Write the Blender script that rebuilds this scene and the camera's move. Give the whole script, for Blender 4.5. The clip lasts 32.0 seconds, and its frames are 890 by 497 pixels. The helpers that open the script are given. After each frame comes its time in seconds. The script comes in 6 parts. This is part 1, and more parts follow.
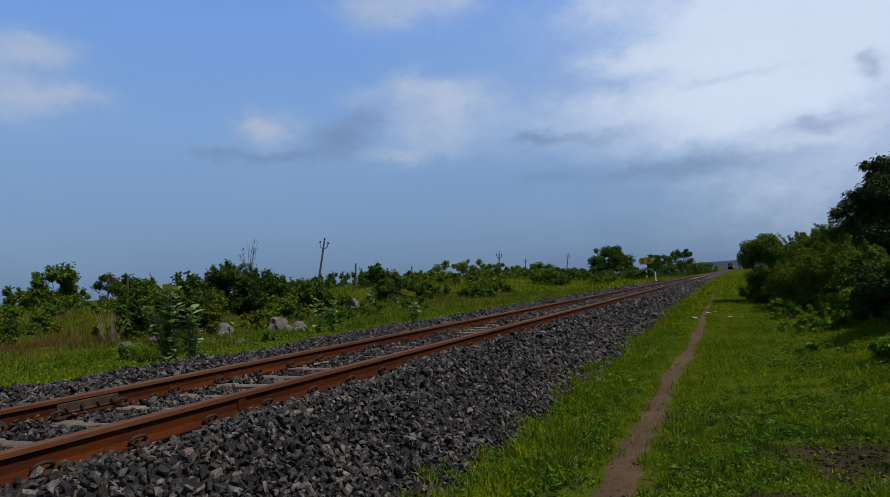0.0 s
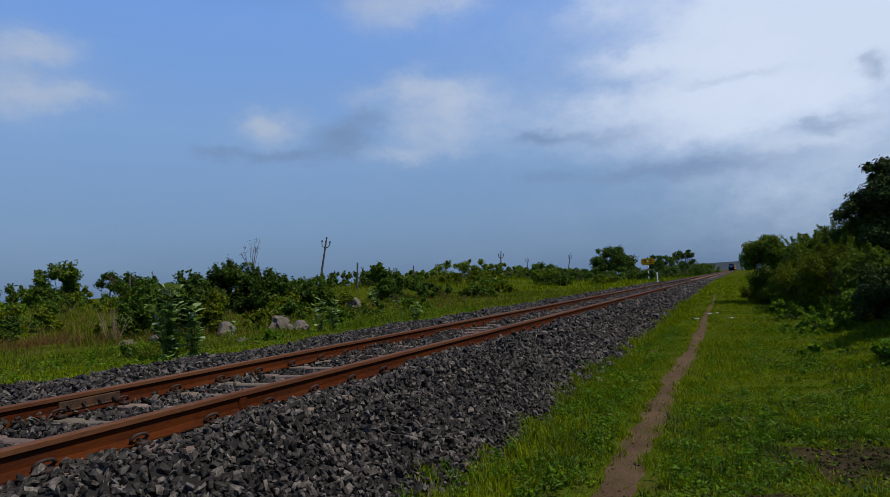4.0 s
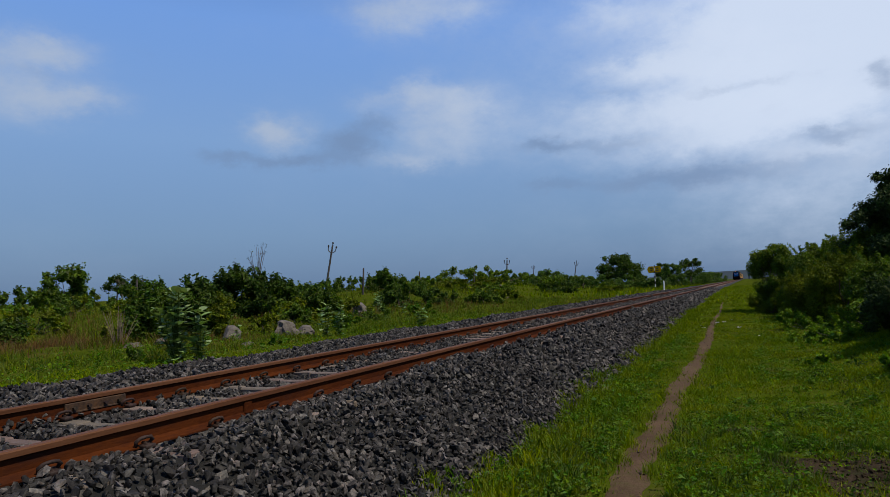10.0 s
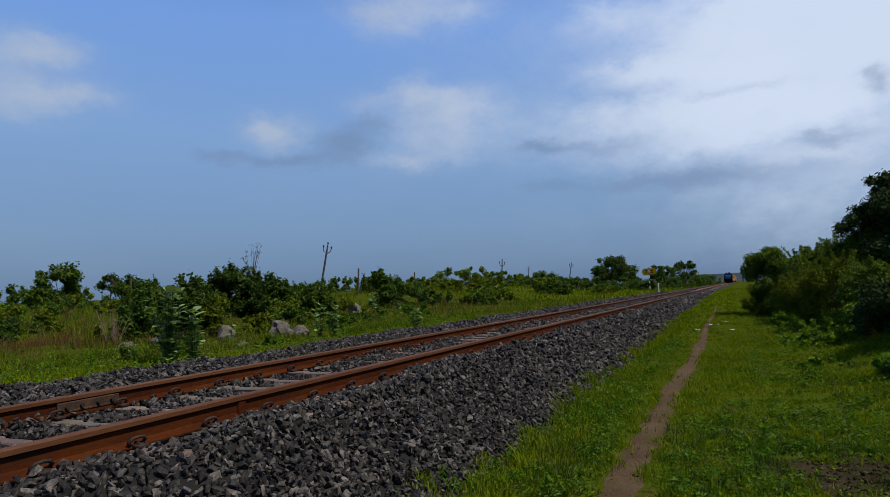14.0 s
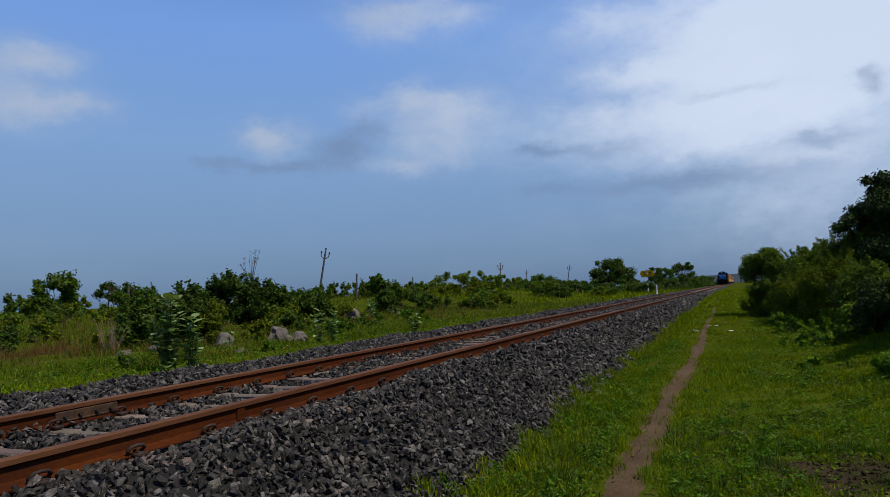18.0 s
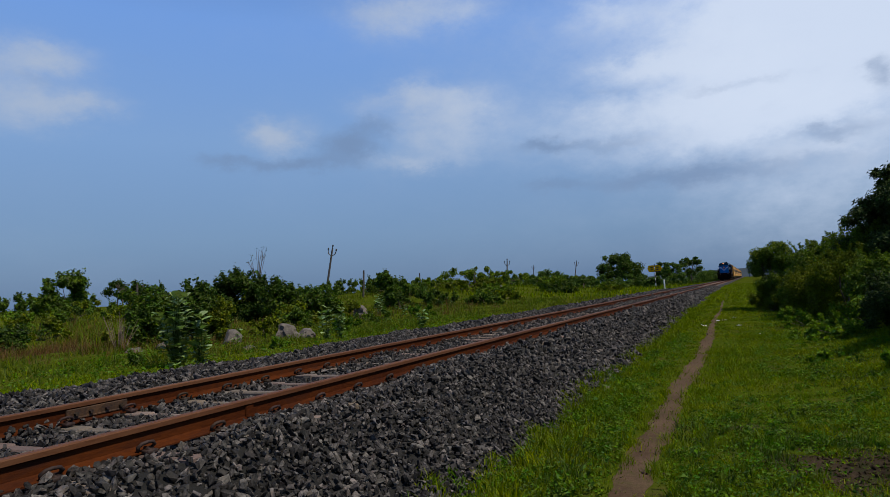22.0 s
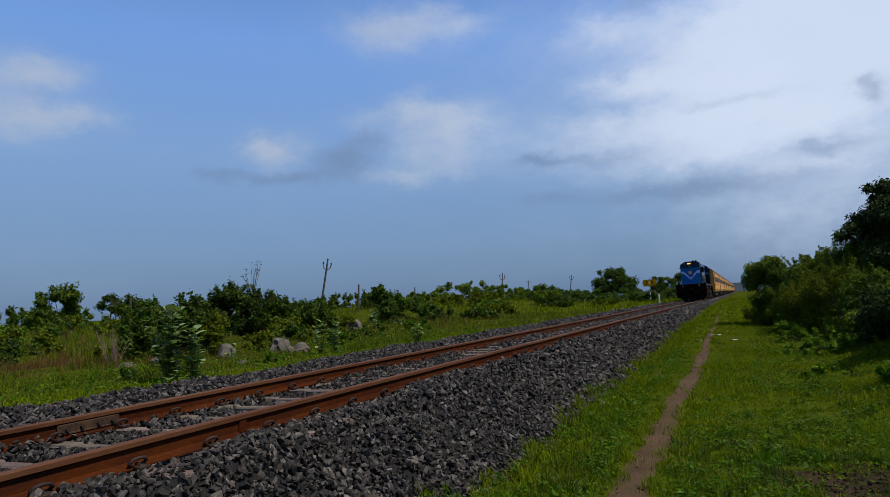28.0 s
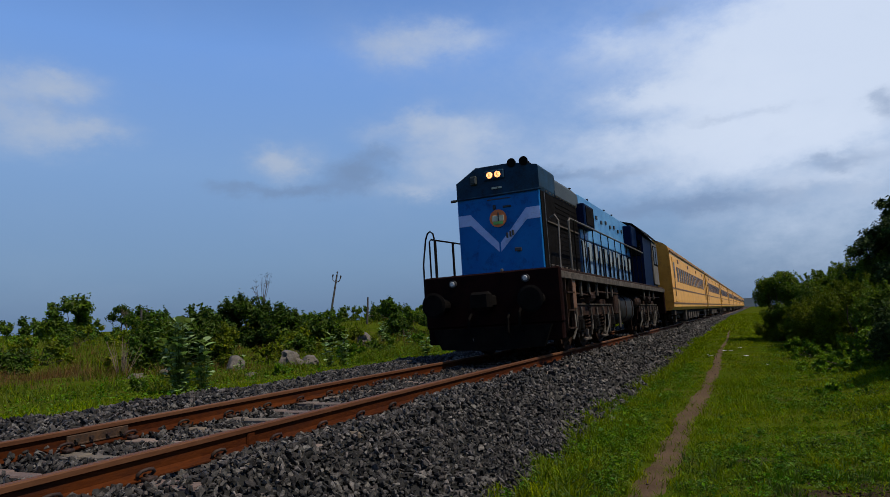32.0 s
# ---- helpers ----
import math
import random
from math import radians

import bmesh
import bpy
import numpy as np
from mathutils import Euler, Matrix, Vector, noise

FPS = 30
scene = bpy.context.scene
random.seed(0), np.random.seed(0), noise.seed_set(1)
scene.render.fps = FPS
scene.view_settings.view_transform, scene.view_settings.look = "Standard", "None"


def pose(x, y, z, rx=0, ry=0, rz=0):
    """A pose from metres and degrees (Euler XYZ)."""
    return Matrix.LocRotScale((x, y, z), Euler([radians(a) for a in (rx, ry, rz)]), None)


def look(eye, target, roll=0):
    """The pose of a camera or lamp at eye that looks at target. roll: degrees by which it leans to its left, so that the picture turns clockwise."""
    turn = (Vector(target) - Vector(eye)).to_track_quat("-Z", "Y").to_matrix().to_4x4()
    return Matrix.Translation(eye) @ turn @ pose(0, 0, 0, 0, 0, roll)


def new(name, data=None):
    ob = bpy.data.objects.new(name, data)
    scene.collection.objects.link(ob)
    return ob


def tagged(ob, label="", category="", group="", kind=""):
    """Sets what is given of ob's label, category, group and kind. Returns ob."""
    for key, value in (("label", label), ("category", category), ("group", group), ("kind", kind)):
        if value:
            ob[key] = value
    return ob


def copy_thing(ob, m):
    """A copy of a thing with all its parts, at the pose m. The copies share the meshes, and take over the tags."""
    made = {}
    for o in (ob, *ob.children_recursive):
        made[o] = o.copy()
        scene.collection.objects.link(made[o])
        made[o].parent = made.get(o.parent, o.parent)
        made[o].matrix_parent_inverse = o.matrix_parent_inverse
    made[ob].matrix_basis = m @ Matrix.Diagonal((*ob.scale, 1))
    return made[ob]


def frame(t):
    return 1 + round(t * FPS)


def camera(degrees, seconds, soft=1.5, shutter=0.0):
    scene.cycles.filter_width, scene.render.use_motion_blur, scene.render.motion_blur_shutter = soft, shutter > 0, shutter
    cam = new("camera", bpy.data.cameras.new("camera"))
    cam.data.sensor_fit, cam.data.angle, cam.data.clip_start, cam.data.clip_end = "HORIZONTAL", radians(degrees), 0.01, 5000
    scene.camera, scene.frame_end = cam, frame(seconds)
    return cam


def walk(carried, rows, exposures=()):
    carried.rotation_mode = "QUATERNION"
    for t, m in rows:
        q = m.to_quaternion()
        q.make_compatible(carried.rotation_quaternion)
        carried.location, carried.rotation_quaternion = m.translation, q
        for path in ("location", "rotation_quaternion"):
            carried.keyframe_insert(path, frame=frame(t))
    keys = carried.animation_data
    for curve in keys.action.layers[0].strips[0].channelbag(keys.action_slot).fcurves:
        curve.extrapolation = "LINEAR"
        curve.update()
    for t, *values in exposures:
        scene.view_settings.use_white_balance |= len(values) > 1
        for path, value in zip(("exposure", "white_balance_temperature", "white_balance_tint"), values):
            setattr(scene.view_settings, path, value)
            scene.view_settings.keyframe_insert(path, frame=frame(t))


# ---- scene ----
cam = camera(70, 32.0, soft=0.7)

EYE = (4.575, 0.0, 0.789)


def view(pan, tilt, roll):
    """The camera's pose: degrees to the left of the track's line, up, and of lean."""
    return pose(*EYE, 90 + tilt, 0, pan) @ pose(0, 0, 0, 0, 0, roll)


walk(cam, [(t, view(a, b, c)) for t, a, b, c in (
    (0, 24.59, 3.19, -3.18), (0.5, 24.72, 3.24, -3.24), (1, 24.61, 3.12, -3.22), (1.5, 24.73, 3.10, -3.13),
    (2, 24.69, 3.08, -3.19), (2.5, 24.86, 3.03, -3.13), (3, 24.89, 3.04, -3.10), (3.5, 24.74, 3.08, -2.98),
    (5.5, 24.98, 3.49, -2.61), (6, 25.10, 3.60, -2.67), (6.5, 25.03, 3.40, -2.78), (7, 25.11, 3.29, -2.65),
    (7.5, 25.14, 3.49, -2.62), (8, 24.99, 3.54, -2.48), (8.5, 25.21, 3.64, -2.51), (9, 25.23, 3.65, -2.40),
    (9.5, 25.24, 3.75, -2.34), (10, 25.28, 3.74, -2.36), (10.5, 25.57, 3.86, -2.34), (11, 25.44, 4.01, -2.35),
    (11.5, 25.34, 3.90, -2.30), (12, 25.37, 3.94, -2.22), (12.5, 25.09, 3.92, -2.06), (13, 24.93, 3.92, -1.99),
    (13.5, 24.73, 3.97, -1.93), (14, 24.85, 3.81, -2.04), (14.5, 24.56, 3.70, -2.19), (16.5, 24.49, 4.10, -2.43),
    (17, 24.60, 4.03, -2.48), (17.5, 24.66, 4.14, -2.67), (18, 24.65, 4.19, -2.69), (18.5, 24.80, 4.14, -2.96),
    (19, 24.80, 4.00, -2.98), (19.5, 25.12, 3.76, -3.20), (20, 25.05, 3.67, -3.33), (20.5, 25.21, 3.79, -3.19),
    (21, 25.19, 3.81, -3.09), (21.5, 25.27, 3.82, -3.05), (22, 25.27, 3.87, -3.03), (22.5, 25.11, 3.90, -3.12),
    (23, 25.16, 4.07, -3.13), (23.5, 25.16, 4.18, -3.08), (24, 25.16, 4.30, -3.13), (24.5, 25.14, 4.21, -3.15),
    (25, 25.19, 4.30, -3.07), (25.5, 25.18, 4.33, -3.06), (27.5, 24.72, 5.12, -3.01), (28, 24.77, 5.12, -2.99),
    (28.5, 24.66, 4.98, -2.88), (29, 24.62, 5.39, -2.92), (29.5, 24.57, 5.29, -2.88), (30, 24.79, 5.37, -2.99),
    (30.5, 24.95, 5.47, -2.96), (31, 25.23, 5.75, -2.71), (31.5, 25.41, 6.08, -2.68), (32, 25.56, 6.36, -2.58))])

# ---------------------------------------------------------------- light
SUN_AZ, SUN_EL = radians(93), radians(59)      # from the track's line towards the right; height
scene.view_settings.exposure = 0.0

sun = new("sun", bpy.data.lights.new("sun", "SUN"))
sun.data.energy, sun.data.angle, sun.data.color = 4.2, radians(0.6), (1.0, 0.91, 0.74)
sun.matrix_world = look((math.sin(SUN_AZ) * math.cos(SUN_EL) * 90, math.cos(SUN_AZ) * math.cos(SUN_EL) * 90, math.sin(SUN_EL) * 90), (0, 0, 0))


class Nodes:
    """Small helper to wire arithmetic nodes."""

    def __init__(self, tree):
        self.t = tree

    def n(self, kind):
        return self.t.nodes.new(kind)

    def put(self, socket, v):
        if isinstance(v, bpy.types.NodeSocket):
            self.t.links.new(v, socket)
        elif isinstance(v, (tuple, list)) and len(v) == 3 and socket.type == "RGBA":
            socket.default_value = (*v, 1)
        else:
            socket.default_value = v

    def m(self, op, a, b=0.0, c=0.0, clamp=False):
        nd = self.n("ShaderNodeMath")
        nd.operation, nd.use_clamp = op, clamp
        for s, v in zip(nd.inputs, (a, b, c)):
            self.put(s, v)
        return nd.outputs[0]

    def mix(self, f, a, b, blend="MIX"):
        nd = self.n("ShaderNodeMix")
        nd.data_type, nd.blend_type = "RGBA", blend
        self.put(nd.inputs["Factor"], f)
        self.put(nd.inputs[6], a)
        self.put(nd.inputs[7], b)
        return nd.outputs[2]

    def noise(self, vec, scale, detail=3.0, rough=0.55, dist=0.0):
        nd = self.n("ShaderNodeTexNoise")
        if vec is not None:
            self.put(nd.inputs["Vector"], vec)
        nd.inputs["Scale"].default_value = scale
        nd.inputs["Detail"].default_value = detail
        nd.inputs["Roughness"].default_value = rough
        nd.inputs["Distortion"].default_value = dist
        return nd.outputs["Fac"]

    def step(self, v, lo, hi):
        nd = self.n("ShaderNodeMapRange")
        nd.interpolation_type = "SMOOTHSTEP"
        self.put(nd.inputs["Value"], v)
        nd.inputs["From Min"].default_value, nd.inputs["From Max"].default_value = lo, hi
        return nd.outputs["Result"]


def make_sky():
    world = bpy.data.worlds.new("sky")
    scene.world = world
    world.use_nodes = True
    t = world.node_tree
    t.nodes.clear()
    k = Nodes(t)
    nishita = k.n("ShaderNodeTexSky")
    nishita.sky_type, nishita.sun_disc = "NISHITA", False
    nishita.sun_elevation, nishita.sun_rotation = SUN_EL, SUN_AZ
    nishita.air_density, nishita.dust_density, nishita.ozone_density = 1.0, 1.5, 2.0
    co = k.n("ShaderNodeTexCoord").outputs["Generated"]
    sep = k.n("ShaderNodeSeparateXYZ")
    t.links.new(co, sep.inputs[0])
    x, y, z = sep.outputs
    az = k.m("ARCTAN2", x, y)
    el = k.m("ARCSINE", z)
    # two wavering noises bend the outlines of the clouds
    flat = k.n("ShaderNodeMapping")
    t.links.new(co, flat.inputs[0])
    flat.inputs["Scale"].default_value = (1, 1, 1.7)
    fl = flat.outputs[0]
    n1 = k.m("SUBTRACT", k.noise(fl, 5.0, 5.0, 0.6), 0.5)
    n2 = k.m("SUBTRACT", k.noise(fl, 10.0, 6.0, 0.66), 0.5)
    n3 = k.m("SUBTRACT", k.noise(fl, 24.0, 5.0, 0.62), 0.5)
    wa = k.m("MULTIPLY_ADD", n3, 0.055, k.m("MULTIPLY_ADD", n1, 0.09, az))
    we = k.m("MULTIPLY_ADD", n3, -0.030, k.m("MULTIPLY_ADD", n2, 0.045, el))

    def puff(a0, e0, sa, se, w):
        da = k.m("MULTIPLY", k.m("SUBTRACT", wa, a0), 1 / sa)
        de = k.m("MULTIPLY", k.m("SUBTRACT", we, e0), 1 / se)
        r2 = k.m("MULTIPLY_ADD", da, da, k.m("MULTIPLY", de, de))
        return k.m("MULTIPLY", k.m("EXPONENT", k.m("MULTIPLY", r2, -1.0)), w)

    def pile(rows):
        s = 0.0
        for r in rows:
            s = k.m("ADD", puff(*r), s)
        return s

    bright = pile([(0.05, 0.34, 0.30, 0.16, 0.22), (0.26, 0.36, 0.26, 0.20, 0.32), (0.10, 0.10, 0.20, 0.09, 0.32), (0.05, 0.20, 0.24, 0.08, 0.16), (-0.25, 0.36, 0.3, 0.15, 0.16), (-0.20, 0.225, 0.20, 0.055, 0.26),
                   # the dull pile over the field
                   (-1.00, 0.335, 0.066, 0.024, 0.56), (-1.06, 0.31, 0.06, 0.045, 0.50), (-0.968, 0.281, 0.060, 0.021, 0.66), (-1.035, 0.258, 0.06, 0.028, 0.46),
                   # the cloud in the middle: a pale head, a pale top and a ragged skirt
                   (-0.69, 0.247, 0.046, 0.028, 0.74), (-0.70, 0.263, 0.026, 0.015, 0.25), (-0.47, 0.305, 0.05, 0.023, 0.66), (-0.39, 0.288, 0.05, 0.026, 0.50),
                   (-0.45, 0.248, 0.09, 0.040, 0.46), (-0.495, 0.207, 0.07, 0.015, 0.42), (-0.555, 0.292, 0.04, 0.018, 0.36),
                   (-0.51, 0.425, 0.08, 0.034, 0.60), (-0.40, 0.43, 0.065, 0.024, 0.40), (-0.164, 0.40, 0.06, 0.026, 0.30),
                   # the bright bank towards the sun
                   (0.05, 0.35, 0.15, 0.06, 0.55), (0.144, 0.29, 0.10, 0.06, 0.46), (0.17, 0.36, 0.12, 0.08, 0.55), (-0.11, 0.31, 0.085, 0.018, 0.44),
                   (-0.02, 0.30, 0.10, 0.02, 0.36), (-0.10, 0.257, 0.13, 0.026, 0.40), (0.06, 0.232, 0.14, 0.028, 0.50), (0.09, 0.168, 0.07, 0.014, 0.28), (0.0, 0.20, 0.14, 0.02, 0.24)])
    dark = pile([(-0.765, 0.207, 0.055, 0.011, 0.36), (-0.665, 0.205, 0.085, 0.013, 0.46), (-0.585, 0.232, 0.052, 0.021, 0.60), (-0.54, 0.262, 0.042, 0.018, 0.42),
                 (-0.285, 0.214, 0.05, 0.012, 0.44), (-0.18, 0.211, 0.09, 0.013, 0.34), (-0.265, 0.156, 0.05, 0.010, 0.28), (-0.12, 0.150, 0.15, 0.017, 0.34),
                 (-0.17, 0.285, 0.06, 0.009, 0.22), (0.0, 0.268, 0.09, 0.007, 0.20), (0.11, 0.187, 0.045, 0.013, 0.38), (0.18, 0.245, 0.022, 0.022, 0.40), (0.0, 0.155, 0.16, 0.024, 0.24),
                 (-0.10, 0.425, 0.045, 0.016, 0.30), (-1.02, 0.305, 0.05, 0.010, 0.20)])
    veil = k.step(k.noise(fl, 3.2, 6.0, 0.62), 0.46, 0.82)
    fine = k.noise(fl, 16.0, 6.0, 0.66)
    lump = k.m("SUBTRACT", k.m("MULTIPLY_ADD", fine, 0.6, k.m("MULTIPLY", k.noise(fl, 7.0, 6.0, 0.62), 0.5)), 0.55)
    body = k.m("MULTIPLY_ADD", k.m("MINIMUM", bright, 0.6), 1.5, 0.18)
    bright = k.m("MULTIPLY", k.step(k.m("MULTIPLY_ADD", lump, body, bright), -0.02, 1.02), 0.92)
    bright = k.m("ADD", bright, k.m("MULTIPLY", veil, 0.07), clamp=True)
    dark = k.m("MULTIPLY", k.step(k.m("MULTIPLY_ADD", dark, 1.5, lump), 0.03, 1.0), 0.80)
    # the air: the sky's blue, paler and greyer towards the horizon
    up = k.m("MULTIPLY", el, 1 / 1.5708, clamp=True)
    haze = k.n("ShaderNodeValToRGB")
    t.links.new(up, haze.inputs[0])
    cr = haze.color_ramp
    cr.elements[0].position, cr.elements[0].color = 0.0, (1.10, 1.95, 3.5, 1)
    cr.elements[1].position, cr.elements[1].color = 1.0, (0.2, 0.5, 1.6, 1)
    for at, c in ((0.06, (1.66, 2.86, 4.85)), (0.15, (2.06, 3.62, 6.5)), (0.26, (1.72, 3.50, 7.7)), (0.40, (0.75, 1.7, 4.3))):
        cr.elements.new(at).color = (*c, 1)
    air = k.mix(0.88, nishita.outputs[0], haze.outputs[0])
    # clouds far from the sun are duller
    cloud = k.mix(k.step(az, -0.65, 0.05), (4.1, 4.9, 6.3), (6.45, 7.35, 8.95))
    sky = k.mix(bright, air, cloud)
    sky = k.mix(dark, sky, (1.75, 2.65, 4.4))
    bg = k.n("ShaderNodeBackground")
    k.put(bg.inputs["Color"], sky)
    bg.inputs["Strength"].default_value = 0.1
    out = k.n("ShaderNodeOutputWorld")
    t.links.new(bg.outputs[0], out.inputs["Surface"])


make_sky()

# ---------------------------------------------------------------- materials


def mat(name, a, b, scale=6.0, rough=0.8, metal=0.0, bump=0.2, vary="", amount=0.35, grime=None, grime_amount=0.0, fine=60.0,
        thin=False, glow=0.0, stretch=None, spec=0.4, skew=False):
    """A worn surface: two colours mixed by coarse and fine noise, spots of grime, relief; vary: by island or object."""
    mt = bpy.data.materials.new(name)
    mt.use_nodes = True
    t = mt.node_tree
    t.nodes.clear()
    k = Nodes(t)
    co = k.n("ShaderNodeTexCoord").outputs["Object"]
    if stretch:
        mp = k.n("ShaderNodeMapping")
        t.links.new(co, mp.inputs[0])
        mp.inputs["Scale"].default_value = stretch
        co = mp.outputs[0]
    big = k.noise(co, scale, 4.0, 0.6)
    small = k.noise(co, fine, 3.0, 0.6)
    f = k.step(k.m("MULTIPLY_ADD", small, 0.45, k.m("MULTIPLY", big, 0.65)), 0.35, 0.75)
    col = k.mix(f, a, b)
    if grime:
        g = k.m("MULTIPLY", k.step(k.noise(co, scale * 2.3, 6.0, 0.7), 0.48, 0.72), grime_amount)
        col = k.mix(g, col, grime)
    if vary:
        if vary == "island":
            r = k.n("ShaderNodeNewGeometry").outputs["Random Per Island"]
        else:
            r = k.n("ShaderNodeObjectInfo").outputs["Random"]
        hsv = k.n("ShaderNodeHueSaturation")
        if skew:      # most pieces dark, a few pale
            k.put(hsv.inputs["Value"], k.m("MULTIPLY_ADD", k.m("POWER", r, 2.6), 2.3, 0.32))
        else:
            k.put(hsv.inputs["Value"], k.m("MULTIPLY_ADD", r, amount * 2, 1 - amount))
        r2 = k.m("FRACT", k.m("MULTIPLY", r, 17.3))
        k.put(hsv.inputs["Hue"], k.m("MULTIPLY_ADD", r2, 0.05, 0.475))
        r3 = k.m("FRACT", k.m("MULTIPLY", r, 41.7))
        k.put(hsv.inputs["Saturation"], k.m("MULTIPLY_ADD", r3, 0.3, 0.85))
        k.put(hsv.inputs["Color"], col)
        col = hsv.outputs[0]
    p = k.n("ShaderNodeBsdfPrincipled")
    k.put(p.inputs["Base Color"], col)
    k.put(p.inputs["Roughness"], k.m("MULTIPLY_ADD", small, 0.25, rough - 0.12, clamp=True))
    p.inputs["Metallic"].default_value = metal
    p.inputs["Specular IOR Level"].default_value = spec
    if glow:
        k.put(p.inputs["Emission Color"], col)
        p.inputs["Emission Strength"].default_value = glow
    if bump:
        bp = k.n("ShaderNodeBump")
        bp.inputs["Strength"].default_value = bump
        bp.inputs["Distance"].default_value = 0.02
        k.put(bp.inputs["Height"], k.m("ADD", big, k.m("MULTIPLY", small, 0.6)))
        t.links.new(bp.outputs[0], p.inputs["Normal"])
    out = k.n("ShaderNodeOutputMaterial")
    if thin:
        tr = k.n("ShaderNodeBsdfTranslucent")
        k.put(tr.inputs["Color"], k.mix(1.0, col, (0.9, 1.0, 0.45), "MULTIPLY"))
        mx = k.n("ShaderNodeMixShader")
        mx.inputs[0].default_value = 0.32
        t.links.new(p.outputs[0], mx.inputs[1])
        t.links.new(tr.outputs[0], mx.inputs[2])
        t.links.new(mx.outputs[0], out.inputs["Surface"])
    else:
        t.links.new(p.outputs[0], out.inputs["Surface"])
    return mt


M_GROUND = mat("meadow_soil", (0.030, 0.048, 0.003), (0.058, 0.074, 0.006), 0.5, 0.95, 0, 0.6, grime=(0.065, 0.050, 0.018), grime_amount=0.8, fine=14, spec=0.0)
M_PATH = mat("trodden_earth", (0.056, 0.035, 0.021), (0.102, 0.066, 0.042), 1.6, 0.95, 0, 0.8, grime=(0.045, 0.05, 0.008), grime_amount=0.6, fine=35, spec=0.05)
M_SOIL = mat("damp_soil", (0.020, 0.014, 0.008), (0.050, 0.033, 0.020), 2.5, 0.95, 0, 0.9, grime=(0.02, 0.028, 0.006), grime_amount=0.8, fine=40, spec=0.05)
# Near-black sheet: the shade in the gaps between loose stones is its colour.
M_BED_SHADE = mat("shaded_ballast_bed", (0.003, 0.003, 0.003), (0.008, 0.0075, 0.007), 18, 0.95, 0, 1.0, fine=45)
M_STONE = mat("basalt_island", (0.007, 0.0064, 0.006), (0.070, 0.063, 0.0585), 22, 0.68, 0, 0.35, "island", 0.85, grime=(0.11, 0.075, 0.06), grime_amount=0.35, spec=0.25, skew=True)
M_STONE_OB = mat("basalt_single", (0.007, 0.0064, 0.006), (0.070, 0.063, 0.0585), 22, 0.68, 0, 0.35, "object", 0.85, grime=(0.11, 0.075, 0.06), grime_amount=0.35, spec=0.25, skew=True)
M_RUST = mat("rusted_rail", (0.030, 0.0070, 0.0025), (0.076, 0.020, 0.0046), 2.2, 0.8, 0.0, 0.25, grime=(0.030, 0.011, 0.007), grime_amount=0.9, stretch=(1, 0.25, 1), spec=0.04)
M_SHINE = mat("rail_head", (0.074, 0.028, 0.013), (0.120, 0.053, 0.026), 3, 0.6, 0.0, 0.1, stretch=(1, 0.12, 1), spec=0.1)
M_CONCRETE = mat("sleeper_concrete", (0.095, 0.068, 0.055), (0.165, 0.126, 0.105), 5, 0.92, 0, 0.3, "object", 0.2, grime=(0.13, 0.085, 0.06), grime_amount=0.6)
M_CLIP = mat("clip_iron", (0.014, 0.008, 0.006), (0.040, 0.020, 0.013), 30, 0.75, 0.2, 0.1, "object", 0.25)
M_PLATE = mat("fishplate_iron", (0.018, 0.009, 0.005), (0.075, 0.034, 0.012), 9, 0.7, 0.1, 0.3, grime=(0.05, 0.03, 0.02), grime_amount=0.6)
M_BLADE = mat("grass_blade", (0.080, 0.130, 0.002), (0.168, 0.196, 0.006), 0.6, 0.8, 0, 0, "island", 0.45, thin=True, spec=0.0)
M_BLADE_DRY = mat("field_grass", (0.056, 0.108, 0.005), (0.130, 0.130, 0.020), 0.35, 0.85, 0, 0, "island", 0.45, thin=True, spec=0.0)
M_RUSSET = mat("russet_grass", (0.10, 0.052, 0.022), (0.17, 0.10, 0.04), 0.8, 0.85, 0, 0, "island", 0.4, thin=True, spec=0.0)
M_WEED = mat("weed_leaf", (0.040, 0.110, 0.005), (0.105, 0.165, 0.010), 2.0, 0.7, 0, 0, "island", 0.4, thin=True, spec=0.08)
M_LEAF = mat("bush_leaf", (0.040, 0.084, 0.007), (0.092, 0.140, 0.014), 0.9, 0.6, 0, 0, "island", 0.55, thin=True, spec=0.15)
M_LEAF_THICK = mat("thicket_leaf", (0.062, 0.114, 0.007), (0.135, 0.185, 0.014), 0.9, 0.6, 0, 0, "island", 0.55, thin=True, spec=0.15)
M_LEAF_DARK = mat("tree_leaf", (0.026, 0.058, 0.006), (0.062, 0.098, 0.010), 0.8, 0.6, 0, 0, "island", 0.55, thin=True, spec=0.15)
# Darker, opaque leaves: the tall crown's shade is put into their colour.
M_LEAF_SHADED = mat("shaded_tree_leaf", (0.022, 0.044, 0.008), (0.048, 0.074, 0.012), 0.8, 0.6, 0, 0, "island", 0.5, spec=0.12)
M_LEAF_YELLOW = mat("acacia_leaf", (0.075, 0.108, 0.004), (0.140, 0.160, 0.008), 0.9, 0.65, 0, 0, "island", 0.5, thin=True, spec=0.1)
M_LEAF_BIG = mat("milkweed_leaf", (0.125, 0.205, 0.070), (0.23, 0.31, 0.125), 9, 0.6, 0, 0.1, "object", 0.35, thin=True, spec=0.25)
M_LEAF_FAR = mat("far_leaf", (0.055, 0.105, 0.020), (0.10, 0.15, 0.032), 0.5, 0.8, 0, 0, "island", 0.45, thin=True, spec=0.05)
